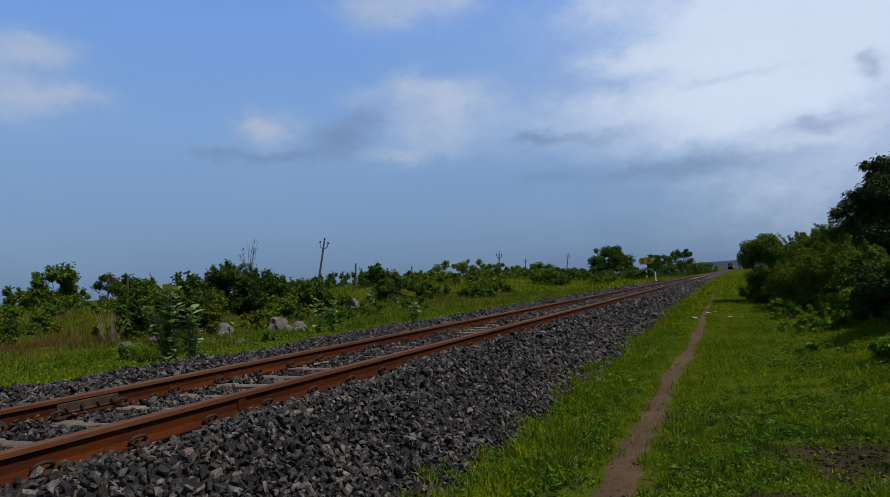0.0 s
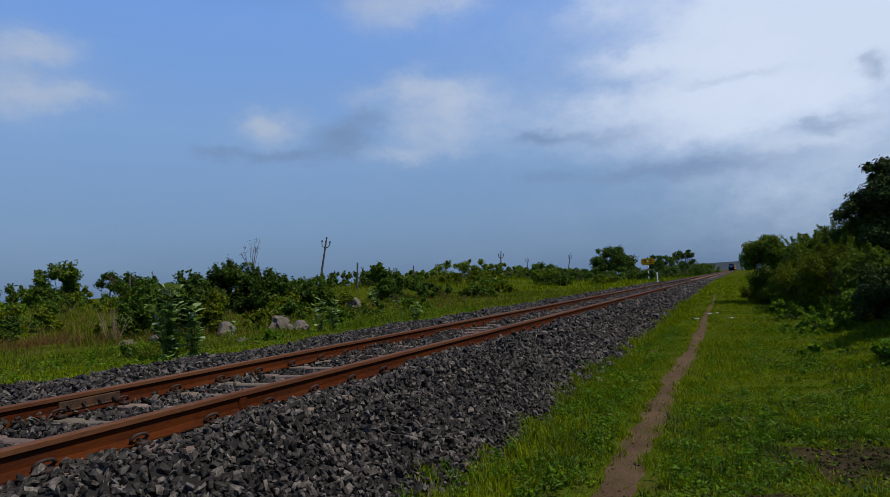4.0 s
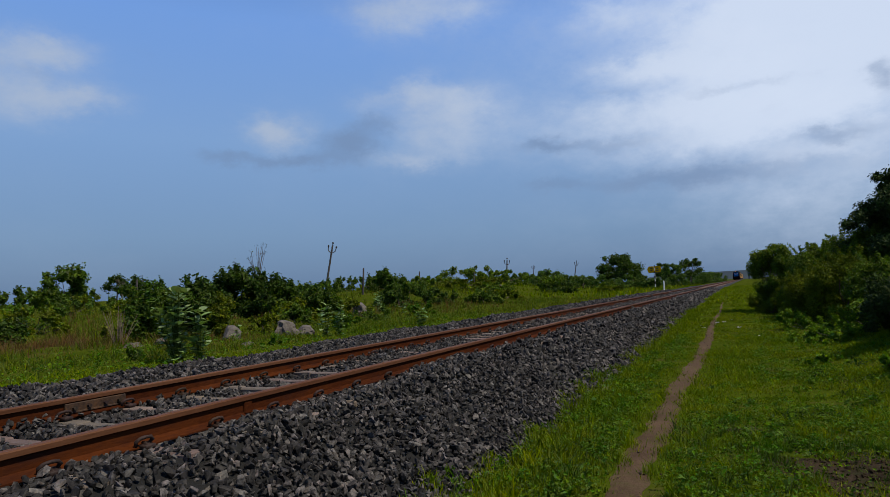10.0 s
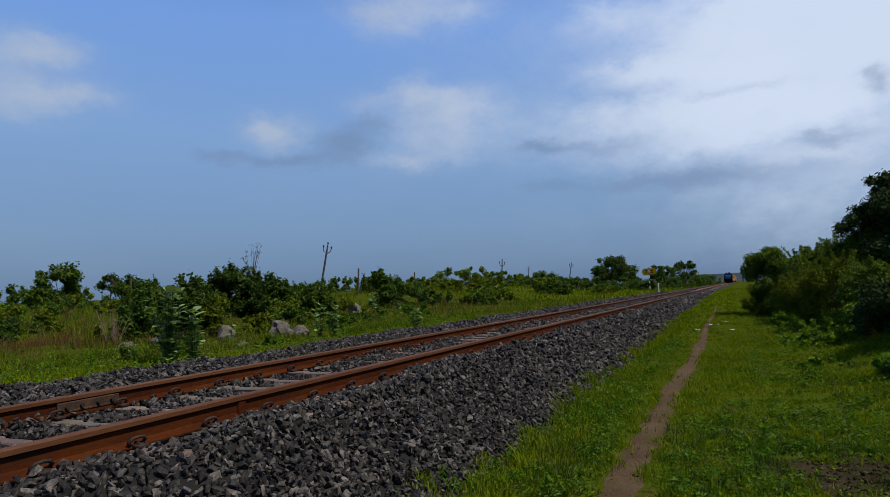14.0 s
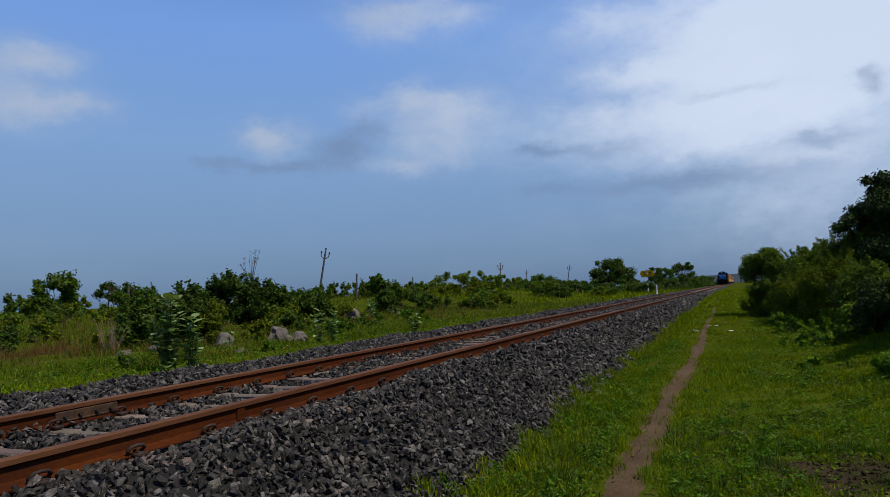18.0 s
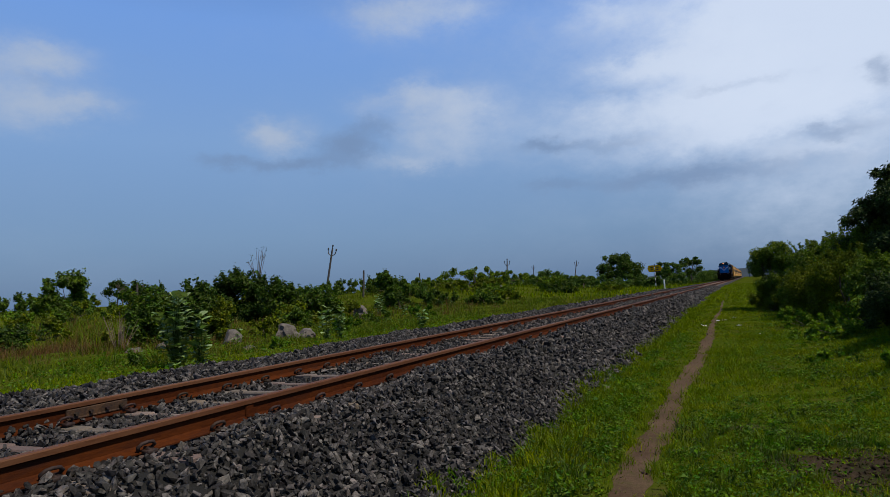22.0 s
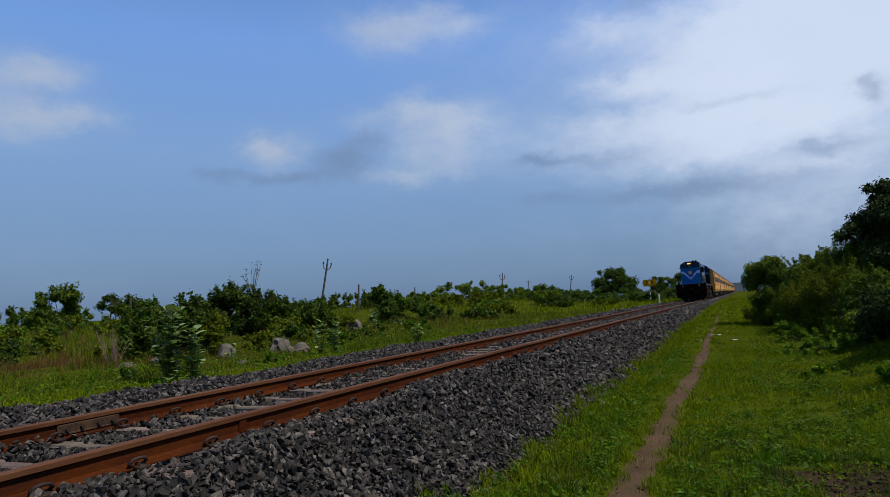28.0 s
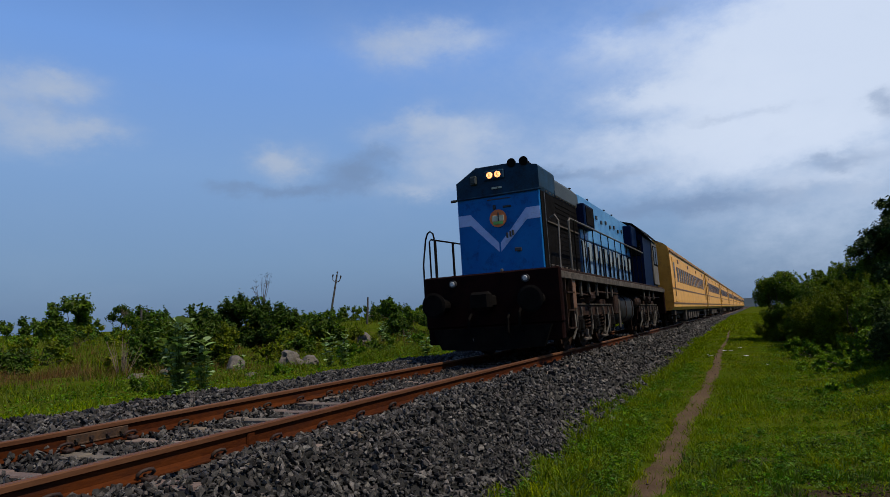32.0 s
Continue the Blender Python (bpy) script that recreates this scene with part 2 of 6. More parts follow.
M_CREEPER = mat("creeper_leaf", (0.080, 0.165, 0.005), (0.150, 0.23, 0.012), 1.5, 0.65, 0, 0, "island", 0.45, thin=True, spec=0.12)
M_BARK = mat("bark", (0.06, 0.045, 0.032), (0.13, 0.10, 0.075), 14, 0.9, 0, 0.6, stretch=(1, 1, 0.2))
M_DRY = mat("dry_stem", (0.14, 0.105, 0.065), (0.24, 0.19, 0.125), 12, 0.85, 0, 0.2, "island", 0.3)
M_ROCK = mat("boulder_stone", (0.050, 0.042, 0.037), (0.150, 0.128, 0.112), 5, 0.9, 0, 0.9, grime=(0.09, 0.09, 0.05), grime_amount=0.5, fine=30)
M_POST = mat("pole_iron", (0.05, 0.042, 0.038), (0.10, 0.085, 0.075), 6, 0.7, 0.3, 0.2)
M_WHITEWASH = mat("whitewash", (0.60, 0.58, 0.54), (0.74, 0.72, 0.68), 5, 0.85, 0, 0.1, grime=(0.3, 0.25, 0.2), grime_amount=0.4)
M_BLACKPAINT = mat("black_paint", (0.015, 0.015, 0.016), (0.035, 0.033, 0.032), 5, 0.6, 0, 0.1)
M_YELLOW = mat("board_yellow", (0.66, 0.29, 0.001), (0.76, 0.36, 0.002), 3, 0.7, 0, 0.05, spec=0.05)
M_LITTER = mat("paper_litter", (0.70, 0.68, 0.64), (0.84, 0.83, 0.80), 20, 0.8, 0, 0.2)
M_BLUE = mat("loco_blue", (0.003, 0.095, 0.30), (0.005, 0.125, 0.36), 1.5, 0.5, 0, 0.05, grime=(0.006, 0.035, 0.12), grime_amount=0.7, spec=0.1)
M_BLUE_DARK = mat("loco_navy", (0.001, 0.005, 0.022), (0.002, 0.011, 0.045), 1.5, 0.55, 0, 0.05, grime=(0.003, 0.004, 0.010), grime_amount=0.6, spec=0.03)
M_NOSE = mat("sooty_nose", (0.003, 0.014, 0.028), (0.005, 0.036, 0.075), 2.5, 0.6, 0, 0.1, grime=(0.005, 0.012, 0.018), grime_amount=0.95, spec=0.15)
M_BAND_BLUE = mat("upper_sky_blue", (0.035, 0.16, 0.37), (0.085, 0.25, 0.46), 2.0, 0.5, 0, 0.05, grime=(0.03, 0.08, 0.16), grime_amount=0.5, spec=0.3)
M_CREAM = mat("weathered_cream", (0.06, 0.048, 0.036), (0.14, 0.12, 0.095), 3, 0.7, 0, 0.1, grime=(0.05, 0.05, 0.05), grime_amount=0.8, stretch=(1, 1.5, 0.3))
M_BLUE_PALE = mat("loco_sky_blue", (0.03, 0.13, 0.31), (0.16, 0.25, 0.33), 2.0, 0.5, 0, 0.05, grime=(0.012, 0.022, 0.04), grime_amount=0.9, stretch=(1, 1.6, 0.35))
M_LILAC = mat("stripe_white", (0.33, 0.40, 0.64), (0.43, 0.50, 0.74), 4, 0.5, 0, 0.05, grime=(0.2, 0.22, 0.35), grime_amount=0.4)
# Near-black soot that also holds the shade under frames and on the front.
M_SOOT_SHADE = mat("soot_and_shade_steel", (0.0025, 0.002, 0.002), (0.007, 0.006, 0.0055), 5, 0.9, 0, 0.2, spec=0.04)
# Red-brown paint, darkened so that the sunless front beam goes nearly black.
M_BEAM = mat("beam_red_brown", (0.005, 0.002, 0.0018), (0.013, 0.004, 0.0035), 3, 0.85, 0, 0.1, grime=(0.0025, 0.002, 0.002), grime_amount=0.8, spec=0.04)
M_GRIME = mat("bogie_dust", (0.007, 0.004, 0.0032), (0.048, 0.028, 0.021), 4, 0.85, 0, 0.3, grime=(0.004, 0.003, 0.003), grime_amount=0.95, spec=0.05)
# Pale dust; on the sill and underfloor cases it also stands for sunlight.
M_DUST_LIT = mat("pale_lit_dust", (0.035, 0.028, 0.023), (0.11, 0.092, 0.078), 5, 0.85, 0, 0.2, grime=(0.012, 0.009, 0.008), grime_amount=0.7, spec=0.1)
M_RAILING = mat("railing_paint", (0.065, 0.056, 0.047), (0.13, 0.115, 0.095), 8, 0.6, 0, 0.1, grime=(0.08, 0.06, 0.05), grime_amount=0.5)
M_ROOFGREY = mat("hood_grey", (0.013, 0.019, 0.019), (0.032, 0.041, 0.040), 3, 0.6, 0, 0.1, grime=(0.015, 0.016, 0.018), grime_amount=0.6)
M_TANK = mat("tank_grey", (0.010, 0.010, 0.011), (0.030, 0.030, 0.031), 2, 0.6, 0.0, 0.1, grime=(0.03, 0.026, 0.022), grime_amount=0.6, spec=0.1)
M_WORN = mat("worn_pale_panel", (0.11, 0.16, 0.20), (0.26, 0.29, 0.30), 3, 0.7, 0, 0.1, grime=(0.02, 0.03, 0.05), grime_amount=0.9, stretch=(1, 2.5, 0.4), spec=0.1)
M_COACH = mat("coach_ochre", (0.54, 0.27, 0.055), (0.66, 0.34, 0.075), 1.2, 0.5, 0, 0.05, grime=(0.28, 0.14, 0.05), grime_amount=0.6, stretch=(1, 1, 0.4), spec=0.2)
M_COACH_BAND = mat("coach_brown_line", (0.10, 0.045, 0.02), (0.16, 0.075, 0.03), 2, 0.55, 0, 0.05)
M_COACH_ROOF = mat("coach_roof", (0.20, 0.105, 0.032), (0.28, 0.15, 0.05), 1.5, 0.7, 0, 0.1, grime=(0.12, 0.08, 0.04), grime_amount=0.5, spec=0.1)
M_COACH_END = mat("coach_end_brown", (0.46, 0.19, 0.025), (0.56, 0.25, 0.04), 1.5, 0.6, 0, 0.1, grime=(0.12, 0.06, 0.02), grime_amount=0.6, spec=0.1)
M_LAMP = mat("lit_lamp", (1.0, 0.24, 0.05), (1.0, 0.46, 0.20), 45, 0.5, 0, 0, glow=2.3, spec=0.0)
M_LENS = mat("marker_lens", (0.30, 0.29, 0.28), (0.42, 0.41, 0.40), 8, 0.15, 0, 0, spec=0.7)
M_ORANGE = mat("emblem_orange", (0.62, 0.12, 0.02), (0.72, 0.17, 0.03), 8, 0.5)
M_EMB_WHITE = mat("emblem_white", (0.34, 0.34, 0.24), (0.42, 0.42, 0.30), 8, 0.5)
M_EMB_GREEN = mat("emblem_green", (0.10, 0.30, 0.06), (0.15, 0.38, 0.08), 8, 0.5)
M_RIDGE = mat("far_ridge", (0.016, 0.028, 0.040), (0.026, 0.040, 0.052), 0.02, 0.95, 0, 0, fine=0.3)
M_BRIDGE = mat("bridge_concrete", (0.16, 0.18, 0.20), (0.22, 0.24, 0.26), 0.5, 0.9, 0, 0.1)


def glass(name, col=(0.006, 0.006, 0.007)):
    mt = bpy.data.materials.new(name)
    mt.use_nodes = True
    p = mt.node_tree.nodes["Principled BSDF"]
    p.inputs["Base Color"].default_value = (*col, 1)
    p.inputs["Roughness"].default_value = 0.3
    p.inputs["Specular IOR Level"].default_value = 0.06
    return mt


M_GLASS = glass("dark_glass")

# ---------------------------------------------------------------- mesh helpers


def fast_mesh(name, verts, faces, material, smooth=False):
    """A mesh from arrays of points and of equal-sided faces."""
    verts, faces = np.asarray(verts, np.float32), np.asarray(faces, np.int32)
    me = bpy.data.meshes.new(name)
    me.vertices.add(len(verts))
    me.vertices.foreach_set("co", verts.ravel())
    n, k = faces.shape
    me.loops.add(n * k)
    me.loops.foreach_set("vertex_index", faces.ravel())
    me.polygons.add(n)
    me.polygons.foreach_set("loop_start", np.arange(0, n * k, k, dtype=np.int32))
    me.polygons.foreach_set("loop_total", np.full(n, k, np.int32))
    me.polygons.foreach_set("use_smooth", np.full(n, smooth, bool))
    me.materials.append(material)
    me.update(calc_edges=True)
    return me


def bm_mesh(name, bm, material, smooth=False):
    me = bpy.data.meshes.new(name)
    bmesh.ops.recalc_face_normals(bm, faces=bm.faces[:])
    bm.to_mesh(me)
    bm.free()
    me.materials.append(material)
    if smooth:
        me.polygons.foreach_set("use_smooth", [True] * len(me.polygons))
    return me


def under(ob, parent):
    ob.parent = parent
    return ob


def part(name, bm, material, parent, label="", smooth=False):
    ob = under(new(name, bm_mesh(name, bm, material, smooth)), parent)
    return tagged(ob, label) if label else ob


def thing(name, label, category, group="", at=None):
    ob = tagged(new(name), label, category, group)
    ob.empty_display_size = 0.2
    if at is not None:
        ob.matrix_world = at
    return ob


def add_box(bm, x0, x1, y0, y1, z0, z1, bevel=0.0):
    r = bmesh.ops.create_cube(bm, size=1.0)["verts"]
    for v in r:
        v.co = Vector(((x0 + x1) / 2 + v.co.x * (x1 - x0), (y0 + y1) / 2 + v.co.y * (y1 - y0), (z0 + z1) / 2 + v.co.z * (z1 - z0)))
    if bevel:
        es = {e for v in r for e in v.link_edges}
        bmesh.ops.bevel(bm, geom=list(es), offset=bevel, segments=1, affect="EDGES")
    return bm


def box(x0, x1, y0, y1, z0, z1, bevel=0.0):
    return add_box(bmesh.new(), x0, x1, y0, y1, z0, z1, bevel)


def add_tube(bm, pts, radii, sides=8, closed_ends=True):
    """A tube along points, with a radius at each."""
    pts = [Vector(p) for p in pts]
    if not isinstance(radii, (list, tuple)):
        radii = [radii] * len(pts)
    rings, side = [], None
    for i, p in enumerate(pts):
        d = (pts[min(i + 1, len(pts) - 1)] - pts[max(i - 1, 0)]).normalized()
        if side is None:
            side = d.orthogonal().normalized()
        side = (side - d * side.dot(d)).normalized()
        up = d.cross(side)
        rings.append([bm.verts.new(p + (side * math.cos(a) + up * math.sin(a)) * radii[i]) for a in (2 * math.pi * j / sides for j in range(sides))])
    for a, b in zip(rings, rings[1:]):
        for j in range(sides):
            bm.faces.new((a[j], a[(j + 1) % sides], b[(j + 1) % sides], b[j]))
    if closed_ends:
        bm.faces.new(rings[0][::-1])
        bm.faces.new(rings[-1])
    return bm


def tube(pts, radii, sides=8):
    return add_tube(bmesh.new(), pts, radii, sides)


def disc(x, y, z, r, depth, axis="y", sides=20, r2=None):
    """A short cylinder, or a cone where r2 is given, along an axis from the point."""
    d = {"x": (1, 0, 0), "y": (0, 1, 0), "z": (0, 0, 1)}[axis]
    return tube([(x, y, z), (x + d[0] * depth, y + d[1] * depth, z + d[2] * depth)], [r, r if r2 is None else r2], sides)


def add_prism(bm, outline, y0, y1):
    """An outline of (x, z) drawn out along y."""
    a = [bm.verts.new((x, y0, z)) for x, z in outline]
    b = [bm.verts.new((x, y1, z)) for x, z in outline]
    n = len(outline)
    for i in range(n):
        bm.faces.new((a[i], a[(i + 1) % n], b[(i + 1) % n], b[i]))
    bm.faces.new(a[::-1])
    bm.faces.new(b)
    return bm


def prism(outline, y0, y1):
    return add_prism(bmesh.new(), outline, y0, y1)


# ---------------------------------------------------------------- the lie of the land
CANT = 0.018


def ease(v, lo=0.0, hi=1.0):
    v = np.clip((np.asarray(v, float) - lo) / (hi - lo), 0, 1)
    return v * v * (3 - 2 * v)


def rough(x, y):
    return (np.sin(x * 1.9 + 0.7 * np.sin(y * 1.1)) * np.sin(y * 1.6 + 0.5 * np.sin(x * 0.9)) * 0.5
            + np.sin(x * 4.3 + 1.7) * np.sin(y * 3.7 + 0.4 * x) * 0.3 + np.sin(x * 0.37 + 2) * np.sin(y * 0.29 + 1) * 0.8)


def land(x, y):
    """Height of the ground: low meadow right of the line, a field that climbs gently on its left."""
    x, y = np.asarray(x, float), np.asarray(y, float)
    right = -0.85 + 0.6 * (1 - np.exp(-np.maximum(0, y - 11) / 22)) + 0.05 * np.maximum(0, np.minimum(x, 20) - 6.5) + 0.42 * ease(x, 5.3, 8.0) * ease(y, 8, 12) - 0.16 * ease(y, 11, 18) * (1 - ease(x, 2.1, 3.0))
    left = -0.22 + 0.75 * ease((-x - 6) / 24) + 1.0 * ease((-x - 30) / 120)
    left = left + 0.75 * np.exp(-((x + 22) / 9) ** 2) * ease(y, 32, 48) * (1 - ease(y, 95, 140))
    k = ease((x + 2.5) / 4)
    z = left * (1 - k) + right * k
    z = z - 0.4 * (1 - ease(np.abs(x + 0.1), 0.9, 1.6))
    free = ease(np.abs(x + 0.1), 2.6, 5.0)
    z = z + rough(x, y) * (0.035 + 0.05 * ease(-x, 5, 12)) * free
    far = ease(np.hypot(x, y), 350, 800)
    return z * (1 - far) + far * (-0.4)


def path_x(y):
    return 3.58 + 0.04 * np.sin(y * 0.5) - 0.25 * ease(y, 14, 45)


def path_half(y):
    return (0.138 + 0.025 * np.sin(y * 1.3) + 0.02 * np.sin(y * 3.1 + 1) + 0.012 * np.sin(y * 8.3) + 0.01 * np.sin(y * 17.1 + 2)) * (1 - 0.7 * ease(y, 10, 34))


def bed(u, y=0.0):
    """Height of the ballast across the line."""
    u = np.asarray(u, float)
    z = np.interp(u, (-3.4, -2.75, -2.3, -1.75, -1.2, -0.9, -0.6, 0.6, 1.0, 1.35, 2.05, 2.55, 2.9),
                  (-0.50, -0.16, -0.07, -0.07, -0.12, -0.17, -0.212, -0.212, -0.152, -0.132, -0.57, -0.87, -1.0))
    return z + 0.018 * np.sin(u * 5 + y * 2.1) + 0.014 * np.sin(y * 4.7 + u * 2) + 0.02 * np.sin(y * 0.9 + u)


def sheet(xs, ys, height):
    X, Y = np.meshgrid(xs, ys)
    Z = height(X, Y)
    nx, ny = len(xs), len(ys)
    i = (np.arange(ny - 1)[:, None] * nx + np.arange(nx - 1)[None, :]).ravel()
    return np.stack([X.ravel(), Y.ravel(), Z.ravel()], 1), np.stack([i, i + 1, i + nx + 1, i + nx], 1)


xs = np.unique(np.concatenate([-np.geomspace(12, 3500, 40), np.arange(-12, 12, 0.2), np.geomspace(12, 3500, 40)]))
ys = np.unique(np.concatenate([-np.geomspace(4, 3000, 25), np.arange(-4, 30, 0.25), np.geomspace(30, 3800, 90)]))
ground = tagged(new("ground", fast_mesh("ground", *sheet(xs, ys, land), M_GROUND, True)),
                "green monsoon meadow and rough field of grass", "ground", kind="structure")

py = np.arange(-12, 36, 0.06)
edge = np.stack([path_x(py) - 1.08 * path_half(py), path_x(py), path_x(py) + 1.08 * path_half(py + 3)], 1)
pv = np.stack([edge, np.repeat(py[:, None], 3, 1), land(edge, py[:, None]) + np.array([0.004, 0.012, 0.004])], 2).reshape(-1, 3)
pi = (np.arange(len(py) - 1)[:, None] * 3 + np.arange(2)[None, :]).ravel()
tagged(new("footpath", fast_mesh("footpath", pv, np.stack([pi, pi + 1, pi + 4, pi + 3], 1), M_PATH, True)),
       "narrow trodden brown earth path through grass", "path", kind="structure")

for cx, cy, ra in ((5.35, 6.2, 0.85), (4.75, 5.0, 0.3), (6.2, 7.6, 0.3), (4.45, 7.7, 0.2)):
    ang = np.linspace(0, 2 * math.pi, 29)[:-1]
    wob = ra * (1 + 0.22 * np.sin(ang * 3 + cx) + 0.13 * np.sin(ang * 5 + cy) + 0.08 * np.sin(ang * 9))
    vx = np.concatenate([[cx], cx + np.cos(ang) * wob * 0.5, cx + np.cos(ang) * wob])
    vy = np.concatenate([[cy], cy + np.sin(ang) * wob * 0.45, cy + np.sin(ang) * wob * 0.9])
    vz = land(vx, vy) + np.concatenate([[0.008], np.full(28, 0.007), np.full(28, -0.002)])
    i = np.arange(28)
    j = (i + 1) % 28
    fs = np.concatenate([np.stack([np.zeros(28, int), 1 + i, 1 + j], 1), np.stack([1 + i, 29 + i, 29 + j], 1), np.stack([1 + i, 29 + j, 1 + j], 1)])
    tagged(new("bare_soil", fast_mesh("bare_soil", np.stack([vx, vy, vz], 1), fs, M_SOIL, True)), "worn bare brown soil in the meadow", "soil", kind="structure")

# a far flat-topped rise closes the view beyond the line
rx = np.linspace(-900, 900, 90)
top = 9.5 + 1.2 * np.sin(rx * 0.006 + 2) + 0.5 * np.sin(rx * 0.05) - 11 * ease(-rx, 60, 190) - 11 * ease(rx, 260, 700)
rv = np.concatenate([np.stack([rx, np.full(90, 860.0), np.full(90, -1.0)], 1), np.stack([rx, np.full(90, 900.0), top], 1),
                     np.stack([rx, np.full(90, 1100.0), top], 1), np.stack([rx, np.full(90, 1150.0), np.full(90, -1.0)], 1)])
ri = np.arange(89)
tagged(new("backdrop", fast_mesh("backdrop", rv, np.concatenate([np.stack([ri + o, ri + o + 1, ri + o + 91, ri + o + 90], 1) for o in (0, 90, 180)]), M_RIDGE)),
       "distant flat-topped blue-grey ridge on the horizon", "hill", kind="structure")

# ---------------------------------------------------------------- the railway line
by = np.unique(np.concatenate([-np.geomspace(6, 400, 40), np.arange(-6, 30, 0.2), np.geomspace(30, 900, 60)]))
bx = np.array([-3.4, -3.0, -2.75, -2.5, -2.3, -2.0, -1.75, -1.5, -1.2, -0.9, -0.6, 0, 0.6, 0.9, 1.15, 1.35, 1.6, 1.85, 2.05, 2.3, 2.55, 2.75, 2.9])
ballast = tagged(new("ballast", fast_mesh("ballast", *sheet(bx, by, lambda x, y: bed(x, y) - 0.03), M_BED_SHADE, True)),
                 "ballast bed under the track, near-black for shade between the stones", "ballast", kind="structure")

track = thing("railway_track", "single railway track with rusty rails on concrete sleepers", "railway track")
track.matrix_world = pose(0, 0, 0, 0, -math.degrees(CANT), 0)
GAUGE = 0.874
RAIL = [(-0.075, -0.172), (0.075, -0.172), (0.075, -0.161), (0.022, -0.146), (0.010, -0.130), (0.0095, -0.052), (0.034, -0.040), (0.036, -0.010),
        (0.029, -0.001), (-0.029, -0.001), (-0.036, -0.010), (-0.034, -0.040), (-0.0095, -0.052), (-0.010, -0.130), (-0.022, -0.146), (-0.075, -0.161)]
ry_ = np.concatenate([-np.geomspace(400, 10, 12), np.arange(-8, 60, 4.0), np.geomspace(60, 1000, 14)])
for side in (GAUGE, -GAUGE):
    bm = bmesh.new()
    rings = [[bm.verts.new((side + px, y, pz)) for px, pz in RAIL] for y in ry_]
    for a, b in zip(rings, rings[1:]):
        for j in range(16):
            f = bm.faces.new((a[j], a[(j + 1) % 16], b[(j + 1) % 16], b[j]))
            f.material_index = 1 if 6 <= j <= 10 else 0
    bm.faces.new(rings[0][::-1])
    rail = part("rail", bm, M_RUST, track, "rust-brown steel rail")
    rail.data.materials.append(M_SHINE)

PITCH, FIRST = 0.6254, 2.958
sl = bmesh.new()
for x0, x1, hz, w in ((-1.37, -0.55, -0.178, 0.070), (-0.55, 0.55, -0.190, 0.062), (0.55, 1.37, -0.178, 0.070)):
    add_box(sl, x0, x1, -w, w, -0.40, hz, 0.012)
SLEEPER = bm_mesh("sleeper", sl, M_CONCRETE)


def clip_mesh():
    """A bent spring clip on its seat."""
    bm = bmesh.new()
    c = [(0.00, -0.06, -0.155), (0.012, -0.066, -0.125), (0.022, -0.045, -0.108), (0.028, -0.005, -0.102), (0.022, 0.038, -0.108), (0.010, 0.062, -0.128), (-0.01, 0.052, -0.152),
         (-0.022, 0.02, -0.150), (0.0, -0.005, -0.140), (0.05, -0.01, -0.152), (0.07, -0.012, -0.165)]
    add_tube(bm, c, 0.0125, 6)
    add_box(bm, -0.01, 0.075, -0.04, 0.04, -0.176, -0.148, 0.006)
    return bm_mesh("rail_clip", bm, M_CLIP, True)


CLIP = clip_mesh()
rest_s, rest_c = [], []
for k in range(-110, 640):
    y = FIRST + PITCH * k
    if -5 < y < 70:
        s = under(new("sleeper", SLEEPER), track)
        s.matrix_local = pose(random.uniform(-0.015, 0.015), y, random.uniform(-0.006, 0.004), 0, 0, random.uniform(-0.7, 0.7))
    else:
        rest_s.append(y)
    for sx, turn in ((GAUGE + 0.065, 0), (-GAUGE + 0.065, 0), (GAUGE - 0.065, 180), (-GAUGE - 0.065, 180)):
        if -5 < y < 42 and turn == 0:
            c = under(new("rail_clip", CLIP), track)
            c.matrix_local = pose(sx, y, 0, 0, 0, turn)
        elif -5 < y < 42 or -20 < y < 90 and turn == 0:
            rest_c.append((sx, y, turn))


def copies(me, poses):
    """Points and triangles of many posed copies of one small mesh."""
    me.calc_loop_triangles()
    v = np.array([q.co[:] for q in me.vertices])
    f = np.array([q.vertices[:] for q in me.loop_triangles])
    V = np.concatenate([v @ np.array(m.to_3x3()).T + np.array(m.translation) for m in poses])
    F = np.concatenate([f + i * len(v) for i in range(len(poses))])
    return V, F


o = under(new("sleeper_row", fast_mesh("sleeper_row", *copies(SLEEPER, [pose(0, y, 0) for y in rest_s]), M_CONCRETE)), track)
tagged(o, "far row of concrete sleepers", kind="stuff")
o = under(new("clip_row", fast_mesh("clip_row", *copies(CLIP, [pose(a, y, 0, 0, 0, c) for a, y, c in rest_c]), M_CLIP)), track)
tagged(o, "rows of spring clips", kind="stuff")

# the bolted joint on the far rail and the weld on the near one
for sgn, x in ((1, -GAUGE + 0.021), (-1, -GAUGE - 0.021)):
    fp = part("fishplate", add_box(box(x - 0.012, x + 0.012, 3.62, 4.22, -0.142, -0.052, 0.006), x - 0.018, x + 0.018, 3.62, 4.22, -0.142, -0.125, 0.004), M_PLATE, track, "rusty bolted joint plate")
    for yb in (3.70, 3.84, 4.00, 4.14):
        part("bolt", disc(x + sgn * 0.010, yb, -0.097, 0.019, sgn * 0.028, "x", 6), M_CLIP, fp)
part("weld", add_box(box(GAUGE + 0.005, GAUGE + 0.026, 3.93, 4.02, -0.15, -0.045, 0.01), GAUGE + 0.005, GAUGE + 0.078, 3.93, 4.02, -0.166, -0.150, 0.008), M_RUST, track, "raised rusty rail weld")


# ---------------------------------------------------------------- crushed stone
rng = np.random.default_rng(7)


